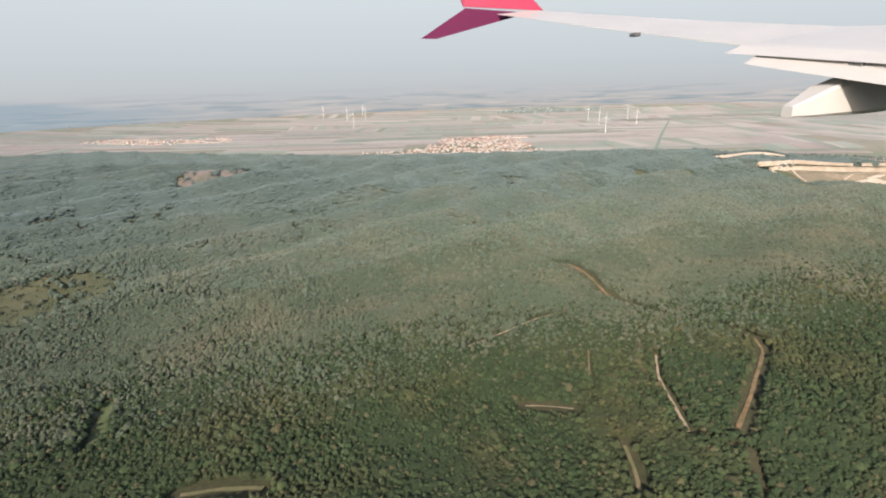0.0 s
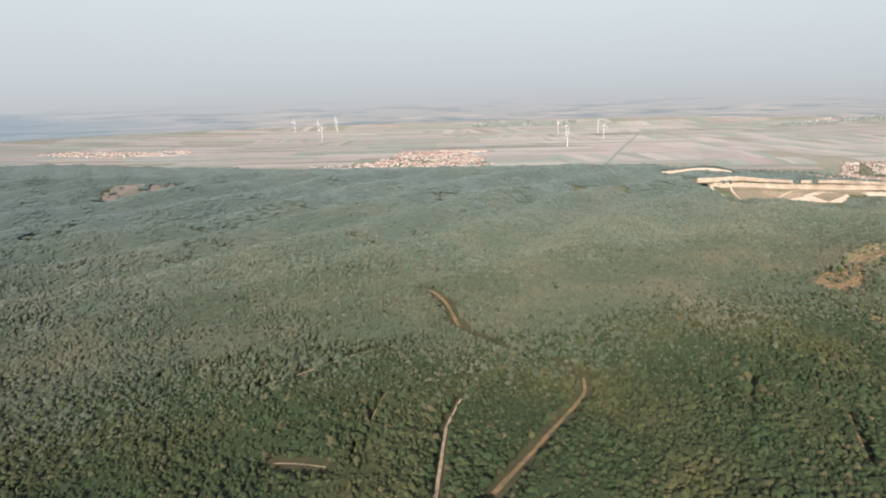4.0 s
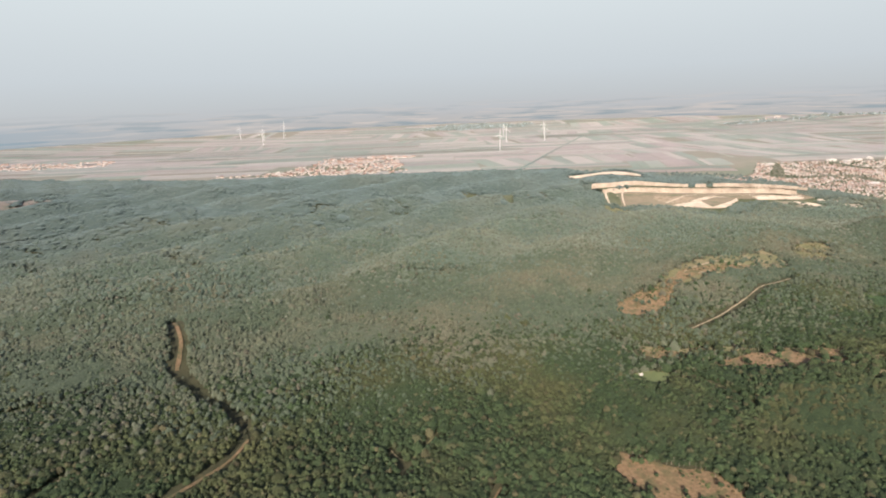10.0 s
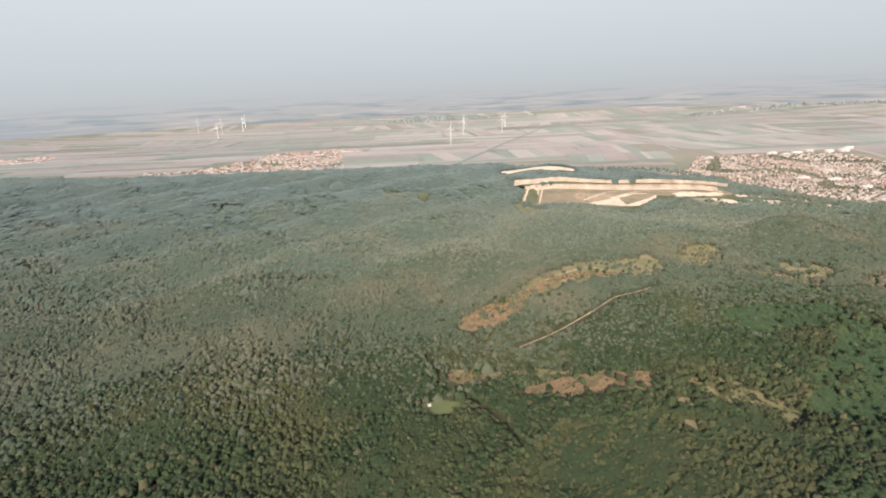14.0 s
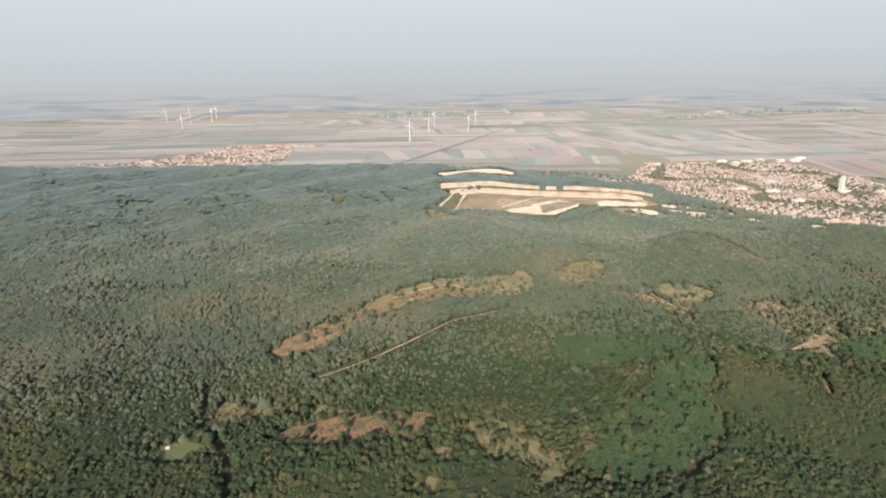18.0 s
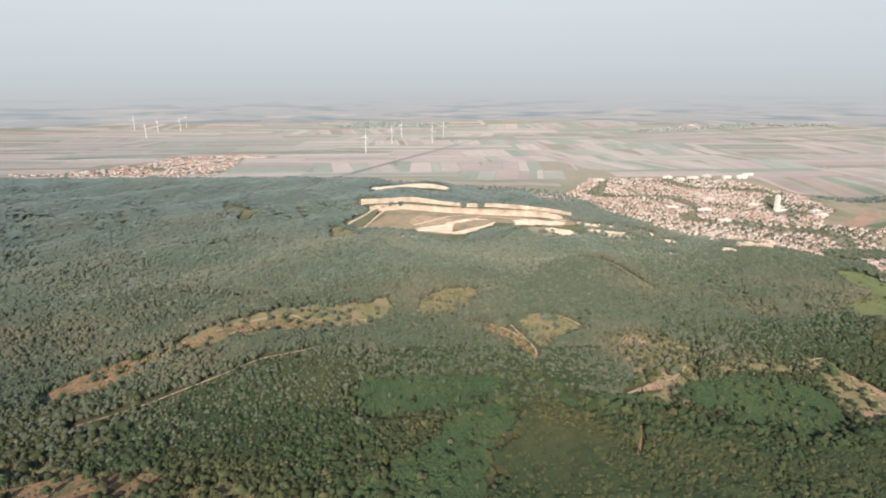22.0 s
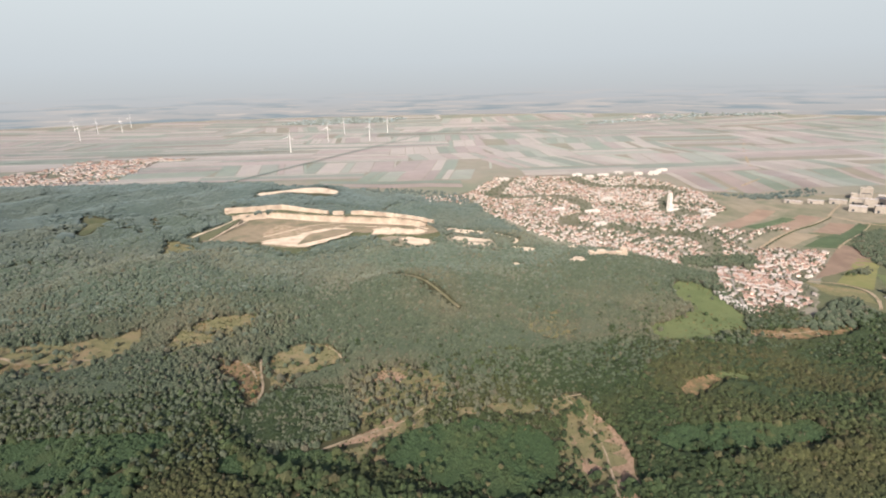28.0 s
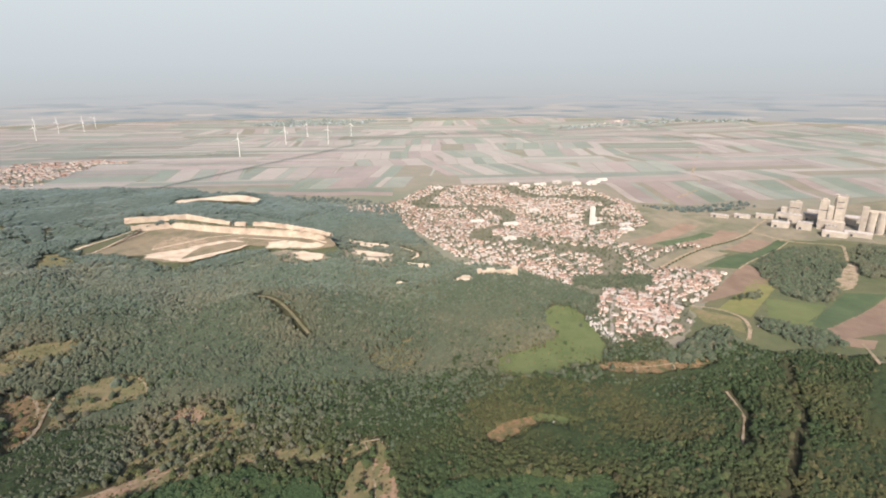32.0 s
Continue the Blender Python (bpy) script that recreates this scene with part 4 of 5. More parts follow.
HOUSE_KINDS = [house_parts(4.6, 3.2, 2.2, 1.4), house_parts(3.8, 3.1, 2.6, 1.3), house_parts(6.6, 3.3, 2.1, 1.4), house_parts(3.3, 2.9, 2.0, 1.2)]
HOUSE_MESH = [[(mesh_of("wall", v, w, WALL), mesh_of("roof", rv, rf, mat)) for mat in (ROOF, ROOF_GREY)] for v, w, rv, rf in HOUSE_KINDS]


CHIMNEY = []
for v, w, rv, rf in HOUSE_KINDS:
    cb = bmesh.new()
    bmesh.ops.create_cube(cb, size=1, matrix=Matrix.Translation((1.0, 0.5, rv[2][2] + 0.1)) @ Matrix.Diagonal((0.4, 0.4, 1.1, 1)))
    bmesh.ops.create_cube(cb, size=1, matrix=Matrix.Translation((1.0, 0.5, rv[2][2] + 0.68)) @ Matrix.Diagonal((0.52, 0.52, 0.1, 1)))
    cm = bpy.data.meshes.new("chimney")
    cb.to_mesh(cm)
    cb.free()
    cm.materials.append(ROOF)
    CHIMNEY.append(cm)


def place_house(x, y, turn, k, grey, group):
    wall, roof = HOUSE_MESH[k][grey]
    ob = new("house", wall)
    ob.matrix_basis = pose(x, y, float(height(x, y)), 0, 0, turn)
    tagged(ob, "small rendered house with " + ("weathered grey gable roof" if grey else "red tiled gable roof"), "house", group)
    cover = new("roof", roof)
    cover.parent = ob
    stack = new("chimney", CHIMNEY[k])
    stack.parent = cover
    return ob


def joined_houses(name, spots, label, size=1.0):
    vs, fs, sl = [], [], []
    for x, y, turn, k, grey in spots:
        v, w, rv, rf = HOUSE_KINDS[k]
        c, s, z = math.cos(radians(turn)), math.sin(radians(turn)), float(height(x, y))
        for vv, ff, slot in ((v, w, 0), (rv, rf, 1 + grey)):
            o = len(vs)
            vs += [(x + (a * c - b * s) * size, y + (a * s + b * c) * size, z + d * size) for a, b, d in vv]
            fs += [tuple(i + o for i in f) for f in ff]
            sl += [slot] * len(ff)
    tagged(new(name, mesh_of(name, vs, fs, [WALL, ROOF, ROOF_GREY], sl)), label, "houses", kind="stuff")


def settle(poly, spacing, seed, angle, density=0.85, breaks=0.86):
    """House spots in rows along streets inside an outline."""
    rng = random.Random(seed)
    ca, sa = math.cos(radians(angle)), math.sin(radians(angle))
    cx, cy = np.mean([p[0] for p in poly]), np.mean([p[1] for p in poly])
    spots, rad = [], max(math.hypot(p[0] - cx, p[1] - cy) for p in poly)
    v, row = -rad, 0
    while v < rad:
        u = -rad
        while u < rad:
            bend = 14 * math.sin(u / 60 + row * 0.2)
            x, y = cx + u * ca - (v + bend) * sa, cy + u * sa + (v + bend) * ca
            x, y = x + rng.uniform(-1.2, 1.2), y + rng.uniform(-1.2, 1.2)
            if rng.random() < density and inside([x], [y], poly)[0] and math.sin(u / 37 + 1.7 * math.sin(v / 45)) > -breaks:
                k = rng.choices((0, 1, 2, 3), (3, 2, 5, 1))[0]
                spots.append((x, y, angle + (90 if rng.random() < 0.15 else 0) + rng.uniform(-6, 6), k, int(rng.random() < 0.4)))
            u += spacing * rng.uniform(0.9, 1.7)
        row += 1
        v += spacing * (0.85 if row % 2 else 1.35)
    return spots


patch("town_ground", TOWN, TOWN_SOIL, "gardens and yards of the town", "ground", lift=0.3, seed=90, rough=2, keep=None, kind="structure")
patch("town_ground", VILLAGE_FAR, TOWN_SOIL, "gardens and yards of the far village", "ground", lift=0.6, seed=91, rough=4, keep=None, kind="structure")
STREETS = [[(1180, 1215), (1290, 1290), (1400, 1330), (1600, 1380)], [(1420, 930), (1380, 1100), (1300, 1290), (1260, 1500)], [(1515, 936), (1480, 1080), (1517, 1195), (1640, 1240)],
           [(1375, 725), (1400, 800), (1440, 880), (1515, 936)], [(1494, 809), (1460, 860), (1440, 880)]]
for line in STREETS:
    ribbon("street", line, 3.5, ASPHALT, "grey street between the houses", "road", lift=0.8, clear=None)
VILLAGE_SOUTH = [(1380, 742), (1376, 774), (1386, 807), (1420, 874), (1474, 892), (1499, 890), (1488, 811), (1447, 748)]
town = [s for s in settle(TOWN, 6.9, 1, 20) if not inside([s[0]], [s[1]], VILLAGE_SOUTH)[0]] + settle(VILLAGE_SOUTH, 6.0, 11, -28, 0.97, 2.0)
OPENINGS.append(("area", VILLAGE_SOUTH, 0, 0.0))
town = [s for s in town if not inside([s[0]], [s[1]], TOWN_GAP)[0]
        and min(line_distance(s[0], s[1], line) for line in STREETS) > 3.6]
town.sort(key=lambda s: flight_distance(s[0], s[1]))
for s in town[:300]:
    place_house(*s, "houses of the town")
joined_houses("town_houses", town[300:], "dense town of white houses with red and grey roofs")
joined_houses("village_houses", settle(VILLAGE_FAR, 12, 2, 10, 0.7), "far village of white houses with red roofs", 1.5)
joined_houses("village_houses", settle([(-1600, 2200), (-1380, 2100), (-1180, 2030), (-900, 2080), (-960, 2300), (-1200, 2240), (-1500, 2330)], 15, 3, 10, 0.6), "scattered far village of pale houses", 1.5)
joined_houses("village_houses", settle([(2150, 3120), (2480, 3280), (2500, 3340), (2180, 3200)], 20, 5, 20, 0.6), "far hamlet of white houses by a tree row", 1.5)
joined_houses("village_houses", settle([(110, 1985), (270, 1975), (280, 2010), (115, 2040)], 12, 6, 5, 0.8), "white farm halls at the far village", 1.5)
joined_houses("village_houses", settle([(3300, 3250), (3700, 3150), (3720, 3200), (3320, 3310)], 24, 7, 5, 0.6), "far hamlet of white houses on the plain", 1.5)
joined_houses("village_houses", settle([(-2450, 2820), (-2150, 2700), (-2000, 2760), (-2200, 2900)], 17, 4, 0, 0.6), "hazy far village of pale houses", 1.5)


# ---------------------------------------------------------------- wind turbines
def lathe(bm, rings, n=12):
    """A closed round body from (radius, z) rings."""
    loops = [[bm.verts.new((r * math.cos(math.tau * i / n), r * math.sin(math.tau * i / n), z)) for i in range(n)] for r, z in rings]
    for a, b in zip(loops, loops[1:]):
        for i in range(n):
            bm.faces.new((a[i], a[(i + 1) % n], b[(i + 1) % n], b[i]))
    bm.faces.new(loops[-1])
    bm.faces.new(loops[0][::-1])
    return bm


def build_turbine():
    t = tagged(new("wind_turbine"), "white three-bladed wind turbine standing in open fields", "wind turbine", "wind farm")
    part("tower", lathe(bmesh.new(), [(1.0, -2), (0.88, 20), (0.72, 42), (0.55, 58)], 14), WHITE, t, "tapering white steel tower")
    bm = bmesh.new()
    bmesh.ops.create_cube(bm, size=1, matrix=Matrix.Translation((0, 1.5, 59)) @ Matrix.Diagonal((1.8, 6.0, 1.9, 1)))
    bmesh.ops.bevel(bm, geom=bm.edges[:], offset=0.5, segments=2, affect="EDGES")
    part("nacelle", bm, WHITE, t)
    bm = bmesh.new()
    lathe(bm, [(0.9, 0), (0.85, 0.9), (0.45, 1.8)], 12)
    bmesh.ops.transform(bm, matrix=pose(0, -2.2, 59, 90, 0, 0), verts=bm.verts)
    hub = part("hub", bm, WHITE, t)
    blade = None
    for k in range(3):
        bm = bmesh.new()
        rows = []
        for r, c, th, tw in ((0.5, 0.7, 0.7, 0), (3, 1.5, 0.5, 14), (10, 1.1, 0.3, 8), (18, 0.7, 0.2, 4), (25, 0.25, 0.08, 0)):
            m = Matrix.Rotation(radians(tw), 4, "Z")
            rows.append([bm.verts.new(m @ Vector(p) + Vector((0, 0, r))) for p in ((-c * 0.3, 0, 0), (0, -th / 2, 0), (c * 0.7, 0, 0), (0, th / 2, 0))])
        for a, b in zip(rows, rows[1:]):
            for i in range(4):
                bm.faces.new((a[i], a[(i + 1) % 4], b[(i + 1) % 4], b[i]))
        bm.faces.new(rows[-1]), bm.faces.new(rows[0][::-1])
        bmesh.ops.transform(bm, matrix=pose(0, -3.0, 59, 0, 0, 0) @ Matrix.Rotation(radians(8 + 120 * k), 4, "Y"), verts=bm.verts)
        part("blade", bm, WHITE, hub)
    return t


TURBINES = [(600, 2120), (672, 2500), (700, 2830), (845, 2500), (905, 2830), (-540, 2850), (-800, 3250), (-640, 3180), (-540, 3230), (-590, 3430)]
turbine = build_turbine()
for k, (x, y) in enumerate(TURBINES):
    m = pose(x, y, float(height(x, y)), 0, 0, -15 + 7 * math.sin(k * 2.3))
    if k:
        copy_thing(turbine, m)
    else:
        turbine.matrix_basis = m


# ---------------------------------------------------------------- works, tower and large buildings
def box(bm, x, y, z, l, w, h, turn=0.0, bevel=0.0):
    """A block standing at z, with eased edges."""
    r = bmesh.ops.create_cube(bm, size=1, matrix=pose(x, y, z + h / 2, 0, 0, turn) @ Matrix.Diagonal((l, w, h, 1)))
    if bevel:
        es = list({e for v in r["verts"] for e in v.link_edges})
        bmesh.ops.bevel(bm, geom=es, offset=bevel, segments=1, affect="EDGES")
    return bm


def block_building(name, label, category, x, y, turn, blocks, mat, group=""):
    """A building of several blocks: each (part, dx, dy, dz, length, width, height, material)."""
    ob = tagged(new(name), label, category, group)
    ob.matrix_basis = pose(x, y, float(height(x, y)), 0, 0, turn)
    for pname, dx, dy, dz, l, w, h, *m in blocks:
        part(pname, box(bmesh.new(), dx, dy, dz, l, w, h, 0, 0.12), m[0] if m else mat, ob)
    return ob


def rows_of(pname, n, x0, step, y, z, l, w, h, mat):
    return [(pname, x0 + step * i, y, z, l, w, h, mat) for i in range(n)]


GLASS = surface("dark_glazing", (0.05, 0.055, 0.06, 1), (0.09, 0.10, 0.11, 1), 0.5, rough=0.25)
STEEL = surface("dull_steel", (0.38, 0.37, 0.35, 1), (0.50, 0.48, 0.45, 1), 0.3, rough=0.6)


def build_works():
    # preheater tower group
    block_building("preheater_tower", "tall cream concrete process tower of stacked blocks", "works tower", 1893, 1098, -38, [
        ("body", -13, 0, -1, 13, 12, 48), ("body", -3, -4, -1, 8, 10, 40), ("tower_block", 8, 0, -1, 11, 12, 56), ("stair_tower", 15, -3, -1, 4, 5, 60), ("stair_tower", 2, 3, -1, 5, 6, 59),
        ("base_hall", 0, -12, -1, 38, 12, 16), ("gallery", -13, -6.2, 30, 12, 0.5, 1.2, GLASS), ("gallery", 8, -6.2, 36, 10, 0.5, 1.2, GLASS), ("gallery", 8, -6.2, 46, 10, 0.5, 1.2, GLASS),
        ("roof_house", -13, 0, 47, 6, 5, 3), ("duct", -6, -7, 16, 2, 2, 14, STEEL)], CONCRETE)
    block_building("mill_block", "square cream mill building beside low sheds", "works building", 1922, 1222, -38, [
        ("body", 0, 0, -1, 20, 16, 26), ("annex", -16, 2, -1, 14, 14, 13), ("roof_house", 3, 0, 25, 7, 6, 3), ("window_band", 0, -8.2, 14, 16, 0.5, 1.4, GLASS)], CONCRETE)
    store = tagged(new("silo_row"), "row of tall cream concrete silos", "silo", "works")
    store.matrix_basis = pose(1940, 1078, float(height(1940, 1078)), 0, 0, -40)
    for i in range(6):
        bm = lathe(bmesh.new(), [(5.6, -1), (5.6, 34), (5.9, 34.2), (5.9, 35.4), (5.2, 35.6)], 20)
        bmesh.ops.translate(bm, vec=(13 * i + 6, 0, 0), verts=bm.verts)
        part("silo", bm, CONCRETE, store)
    part("head_tower", box(bmesh.new(), -5, 0, -1, 9, 9, 44, 0, 0.2), CONCRETE, store, "square lift tower at the row's end")
    part("gallery", box(bmesh.new(), 36, 0, 35.2, 76, 4, 3.2, 0, 0.15), CONCRETE, store, "conveyor gallery over the silos")
    rng = random.Random(9)
    for x, y, l, w, h in ((1868, 1056, 34, 12, 8), (1905, 1052, 36, 14, 7), (1822, 1122, 26, 14, 9), (1848, 1100, 22, 12, 12), (1762, 1206, 30, 9, 5), (1800, 1196, 26, 10, 6), (1838, 1188, 28, 12, 8),
                          (1870, 1180, 24, 14, 10), (1860, 1140, 20, 12, 14), (1900, 1150, 30, 16, 11), (1955, 1140, 34, 16, 12), (1985, 1170, 40, 18, 9), (1880, 1080, 16, 10, 10), (1940, 1190, 30, 12, 12)):
        block_building("works_shed", "low pale industrial shed with flat roof", "shed", x, y, -38 + rng.uniform(-4, 4),
                       [("body", 0, 0, -1, l, w, h + 1), ("roof", 0, 0, h, l + 0.8, w + 0.8, 0.5, ROOF_GREY), ("door", -l / 4, -w / 2 - 0.1, 0, 4, 0.3, 4, GLASS)]
                       + rows_of("roof_light", 3, -l / 3, l / 3, 0, h + 0.5, 2, w * 0.6, 0.5, STEEL), CONCRETE, "works sheds")


build_works()
block_building("white_tower", "tall white windowless grain tower in the town", "tower", 1517, 1208, 20, [
    ("body", 0, 0, -1, 7, 7, 31), ("roof_house", -0.5, 0, 30, 4, 5, 2), ("annex", 7, 1, -1, 7, 7, 11), ("ramp_hall", 2, -10, -1, 26, 8, 4), ("door", 0, -4.2, 0, 2.5, 0.3, 3, GLASS)], RENDERED)
block_building("ruined_castle", "long pale stone castle ruin with corner towers", "castle", 1290, 916, 2, [
    ("curtain_wall", 0, 0, -1, 46, 7, 7.5), ("corner_tower", -23, 0, -1, 6, 8, 10), ("corner_tower", 23, 0, -1, 7, 9, 12), ("keep", -8, 1, -1, 10, 9, 10), ("merlon", -14, -3, 6.5, 3, 1, 1.5), ("merlon", 2, -3, 6.5, 3, 1, 1.5),
    ("merlon", 10, -3, 6.5, 3, 1, 1.5), ("gate", 6, -3.6, 0, 3, 0.4, 4, GLASS)], ROCK)
patch("spoil_heap", [(1228, 893), (1240, 915), (1256, 915), (1258, 898), (1245, 891)], ROCK, "pale rock outcrop by the castle", "rock", seed=81, rough=4)
for x, y in ((1370, 777), (1371, 767), (1373, 757), (1376, 747), (1380, 738)):
    block_building("white_hall", "white flat-roofed workshop hall at the village edge", "hall", x, y, -20, [
        ("body", 0, 0, -1, 12, 7.0, 4.2), ("roof", 0, 0, 3.2, 12.5, 7.4, 0.4, ROOF_GREY), ("door", -3, -3.4, 0, 2.4, 0.3, 2.6, GLASS), ("door", 2.4, -3.4, 0, 2.4, 0.3, 2.6, GLASS)]
        + rows_of("roof_light", 3, -3.6, 3.6, 0, 3.6, 1.0, 4.2, 0.5, STEEL), RENDERED, "workshop halls")
rng = random.Random(21)
for x, y in ((1240, 1495), (1420, 1500), (1455, 1508), (1495, 1512), (1530, 1505), (1565, 1515), (1600, 1508), (1630, 1512), (1655, 1520), (1545, 1130), (1490, 1240), (1420, 1300), (1340, 1080), (1370, 1190), (1300, 1200), (1560, 1160)):
    y += rng.uniform(-22, 14) if y > 1490 else 0
    block_building("warehouse", "white flat-roofed warehouse at the town's edge", "warehouse", x + rng.uniform(-12, 12), y, 12 + rng.uniform(-6, 6), [
        ("body", 0, 0, -1, rng.uniform(16, 26), 11, rng.uniform(5, 7)), ("roof_light", 2, 0, 4, 8, 3, 2.4, STEEL), ("door", -4, -5.6, 0, 3, 0.3, 3, GLASS)], RENDERED, "warehouses")
for x, y, words in ((1280, 598, "small white hut on a woodland lawn"), (508, 420, "small white hut on a green lawn"), (1529, 737, "small white barn by the road"), (417, 1208, "white farmhouse in a far clearing")):
    h = place_house(x, y, 15, 3, 1, "")
    h.scale = (0.6, 0.6, 0.6)
    tagged(h, words, "hut")
patch("meadow", [(404, 1216), (440, 1235), (505, 1225), (520, 1160), (500, 1060), (488, 1110), (440, 1190)], MEADOW_DULL, "pale green valley meadow round a farmhouse", "meadow", seed=82, rough=2)


# ---------------------------------------------------------------- woods
def crown_template(level, seed, bottom=-0.4, ragged=0.22):
    rng = random.Random(seed)
    bm = bmesh.new()
    bmesh.ops.create_icosphere(bm, subdivisions=level, radius=1)
    bmesh.ops.delete(bm, geom=[f for f in bm.faces if f.calc_center_median().z < bottom], context="FACES")
    for v in bm.verts:
        v.co *= 1 + rng.uniform(-ragged, ragged)
    bmesh.ops.triangulate(bm, faces=bm.faces)
    bm.verts.index_update()
    out = np.array([v.co[:] for v in bm.verts]), np.array([[v.index for v in f.verts] for f in bm.faces])
    bm.free()
    return out


def in_openings(x, y, rng=None):
    """Which of the points fall in a clearing; some clearings keep a few trees."""
    r = np.zeros(len(x), bool)
    chance = rng.random(len(x)) if rng else np.ones(len(x))
    for shape, pts, pad, share in OPENINGS:
        if rng is None and (shape == "near" or shape == "gully" and share > 0.1):
            continue
        p = np.array(pts)
        near = (x > p[:, 0].min() - pad) & (x < p[:, 0].max() + pad) & (y > p[:, 1].min() - pad) & (y < p[:, 1].max() + pad)
        i = np.nonzero(near)[0]
        if len(i):
            r[i] |= (inside(x[i], y[i], pts) if shape in ("area", "near") else line_distance(x[i], y[i], pts) < pad) & (chance[i] >= share)
    return r


def forest(name, rng, spots, templates, material, radius, tall, label, flat=1.0, smooth=False):
    """Many crowns as one mesh."""
    x, y = spots
    vs, ts, o = [], [], 0
    pick = rng.integers(0, len(templates), len(x))
    for k, (tv, tt) in enumerate(templates):
        i = np.nonzero(pick == k)[0]
        n = len(i)
        if not n:
            continue
        a, r = rng.uniform(0, math.tau, n), radius * rng.lognormal(0, 0.42, n)
        wide = np.sin(x[i] / 31 + 1.9 * np.sin(y[i] / 43)) * np.sin(y[i] / 27 + 1.3 * np.sin(x[i] / 57))
        r = r * (1 + 0.28 * wide)
        zs = r * rng.uniform(0.85, 1.35, n) * flat
        top = tall * rng.normal(1, 0.15, n) * (1 + 0.14 * wide) + 0.8 * np.sin(x[i] / 19 + y[i] / 27) * (radius / 2.5)
        c, s = np.cos(a)[:, None], np.sin(a)[:, None]
        px = x[i][:, None] + (tv[:, 0] * c - tv[:, 1] * s) * r[:, None]
        py = y[i][:, None] + (tv[:, 0] * s + tv[:, 1] * c) * r[:, None]
        pz = (height(x[i], y[i]) + top - zs)[:, None] + tv[:, 2] * zs[:, None]
        vs.append(np.stack([px, py, pz], -1).reshape(-1, 3))
        ts.append((tt[None] + (np.arange(n) * len(tv))[:, None, None]).reshape(-1, 3) + o)
        o += n * len(tv)
    tagged(new(name, tri_mesh(name, np.concatenate(vs), np.concatenate(ts), material, smooth=smooth)), label, "forest", kind="stuff")


def lower_tier(name, rng, ok_at, xr, yr, step, level, material, label):
    """The closed lower tier of leaves between the crowns, as one uneven sheet."""
    xs, ys = np.arange(float(xr[0]), xr[1], step), np.arange(float(yr[0]), yr[1], step)
    gx, gy = np.meshgrid(xs, ys)
    gx, gy = gx + rng.uniform(-.3, .3, gx.shape) * step, gy + rng.uniform(-.3, .3, gx.shape) * step
    gz = height(gx, gy) + level + rng.normal(0, 0.22, gx.shape) * level + 0.8 * np.sin(gx / 19 + gy / 27)
    ok = ok_at(gx.ravel(), gy.ravel())
    nx = len(xs)
    i, j = np.meshgrid(np.arange(nx - 1), np.arange(len(ys) - 1))
    a = (j * nx + i).ravel()
    a = a[ok[a] & ok[a + 1] & ok[a + nx] & ok[a + nx + 1]]
    tris = np.concatenate([np.stack([a, a + 1, a + nx + 1], -1), np.stack([a, a + nx + 1, a + nx], -1)])
    count = np.zeros(gx.size, int)
    for k in (a, a + 1, a + nx, a + nx + 1):
        np.add.at(count, k, 1)
    gz = np.where((count < 4).reshape(gz.shape), height(gx, gy) + 0.3, gz)     # bushes down to the ground at the edges
    used, back = np.unique(tris, return_inverse=True)
    v = np.stack([gx, gy, gz], -1).reshape(-1, 3)[used]
    tagged(new(name, tri_mesh(name, v, back.reshape(-1, 3), material, smooth=True)), label, "forest", kind="stuff")


def scatter(rng, x0, x1, y0, y1, step):
    gx, gy = np.meshgrid(np.arange(float(x0), x1, step), np.arange(float(y0), y1, step * 0.9))
    gx[1::2] += step / 2
    x, y = gx.ravel() + rng.uniform(-.42, .42, gx.size) * step, gy.ravel() + rng.uniform(-.42, .42, gx.size) * step
    return x, y


def edge_trunks(rng, x, y):
    """Bare trunks that show along the edges of clearings."""
    keep = np.zeros(len(x), bool)
    for shape, pts, pad, share in OPENINGS:
        if shape != "area":
            continue
        p = np.array(pts)
        i = np.nonzero((x > p[:, 0].min() - 6) & (x < p[:, 0].max() + 6) & (y > p[:, 1].min() - 6) & (y < p[:, 1].max() + 6))[0]
        if len(i):
            keep[i] |= line_distance(x[i], y[i], list(pts) + [pts[0]]) < 5
    x, y = x[keep], y[keep]
    n = len(x)
    if not n:
        return
    z, a = height(x, y), np.arange(3) * math.tau / 3
    r0, top = rng.uniform(0.16, 0.28, n), rng.uniform(3.0, 4.4, n)
    ring = np.stack([np.cos(a), np.sin(a)], -1)
    low = np.concatenate([np.stack([x, y], -1)[:, None] + ring[None] * r0[:, None, None], np.broadcast_to((z - 0.3)[:, None, None], (n, 3, 1))], -1)
    high = np.concatenate([np.stack([x, y], -1)[:, None] + ring[None] * (r0 * 0.6)[:, None, None], np.broadcast_to((z + top)[:, None, None], (n, 3, 1))], -1)
    v = np.concatenate([low, high], 1).reshape(-1, 3)
    f = np.array([(0, 1, 4), (0, 4, 3), (1, 2, 5), (1, 5, 4), (2, 0, 3), (2, 3, 5)])
    t = (f[None] + (np.arange(n) * 6)[:, None, None]).reshape(-1, 3)
    tagged(new("edge_trunks", tri_mesh("edge_trunks", v, t, BARK)), "slender grey-brown trunks along clearing edges", "tree trunks", kind="stuff")


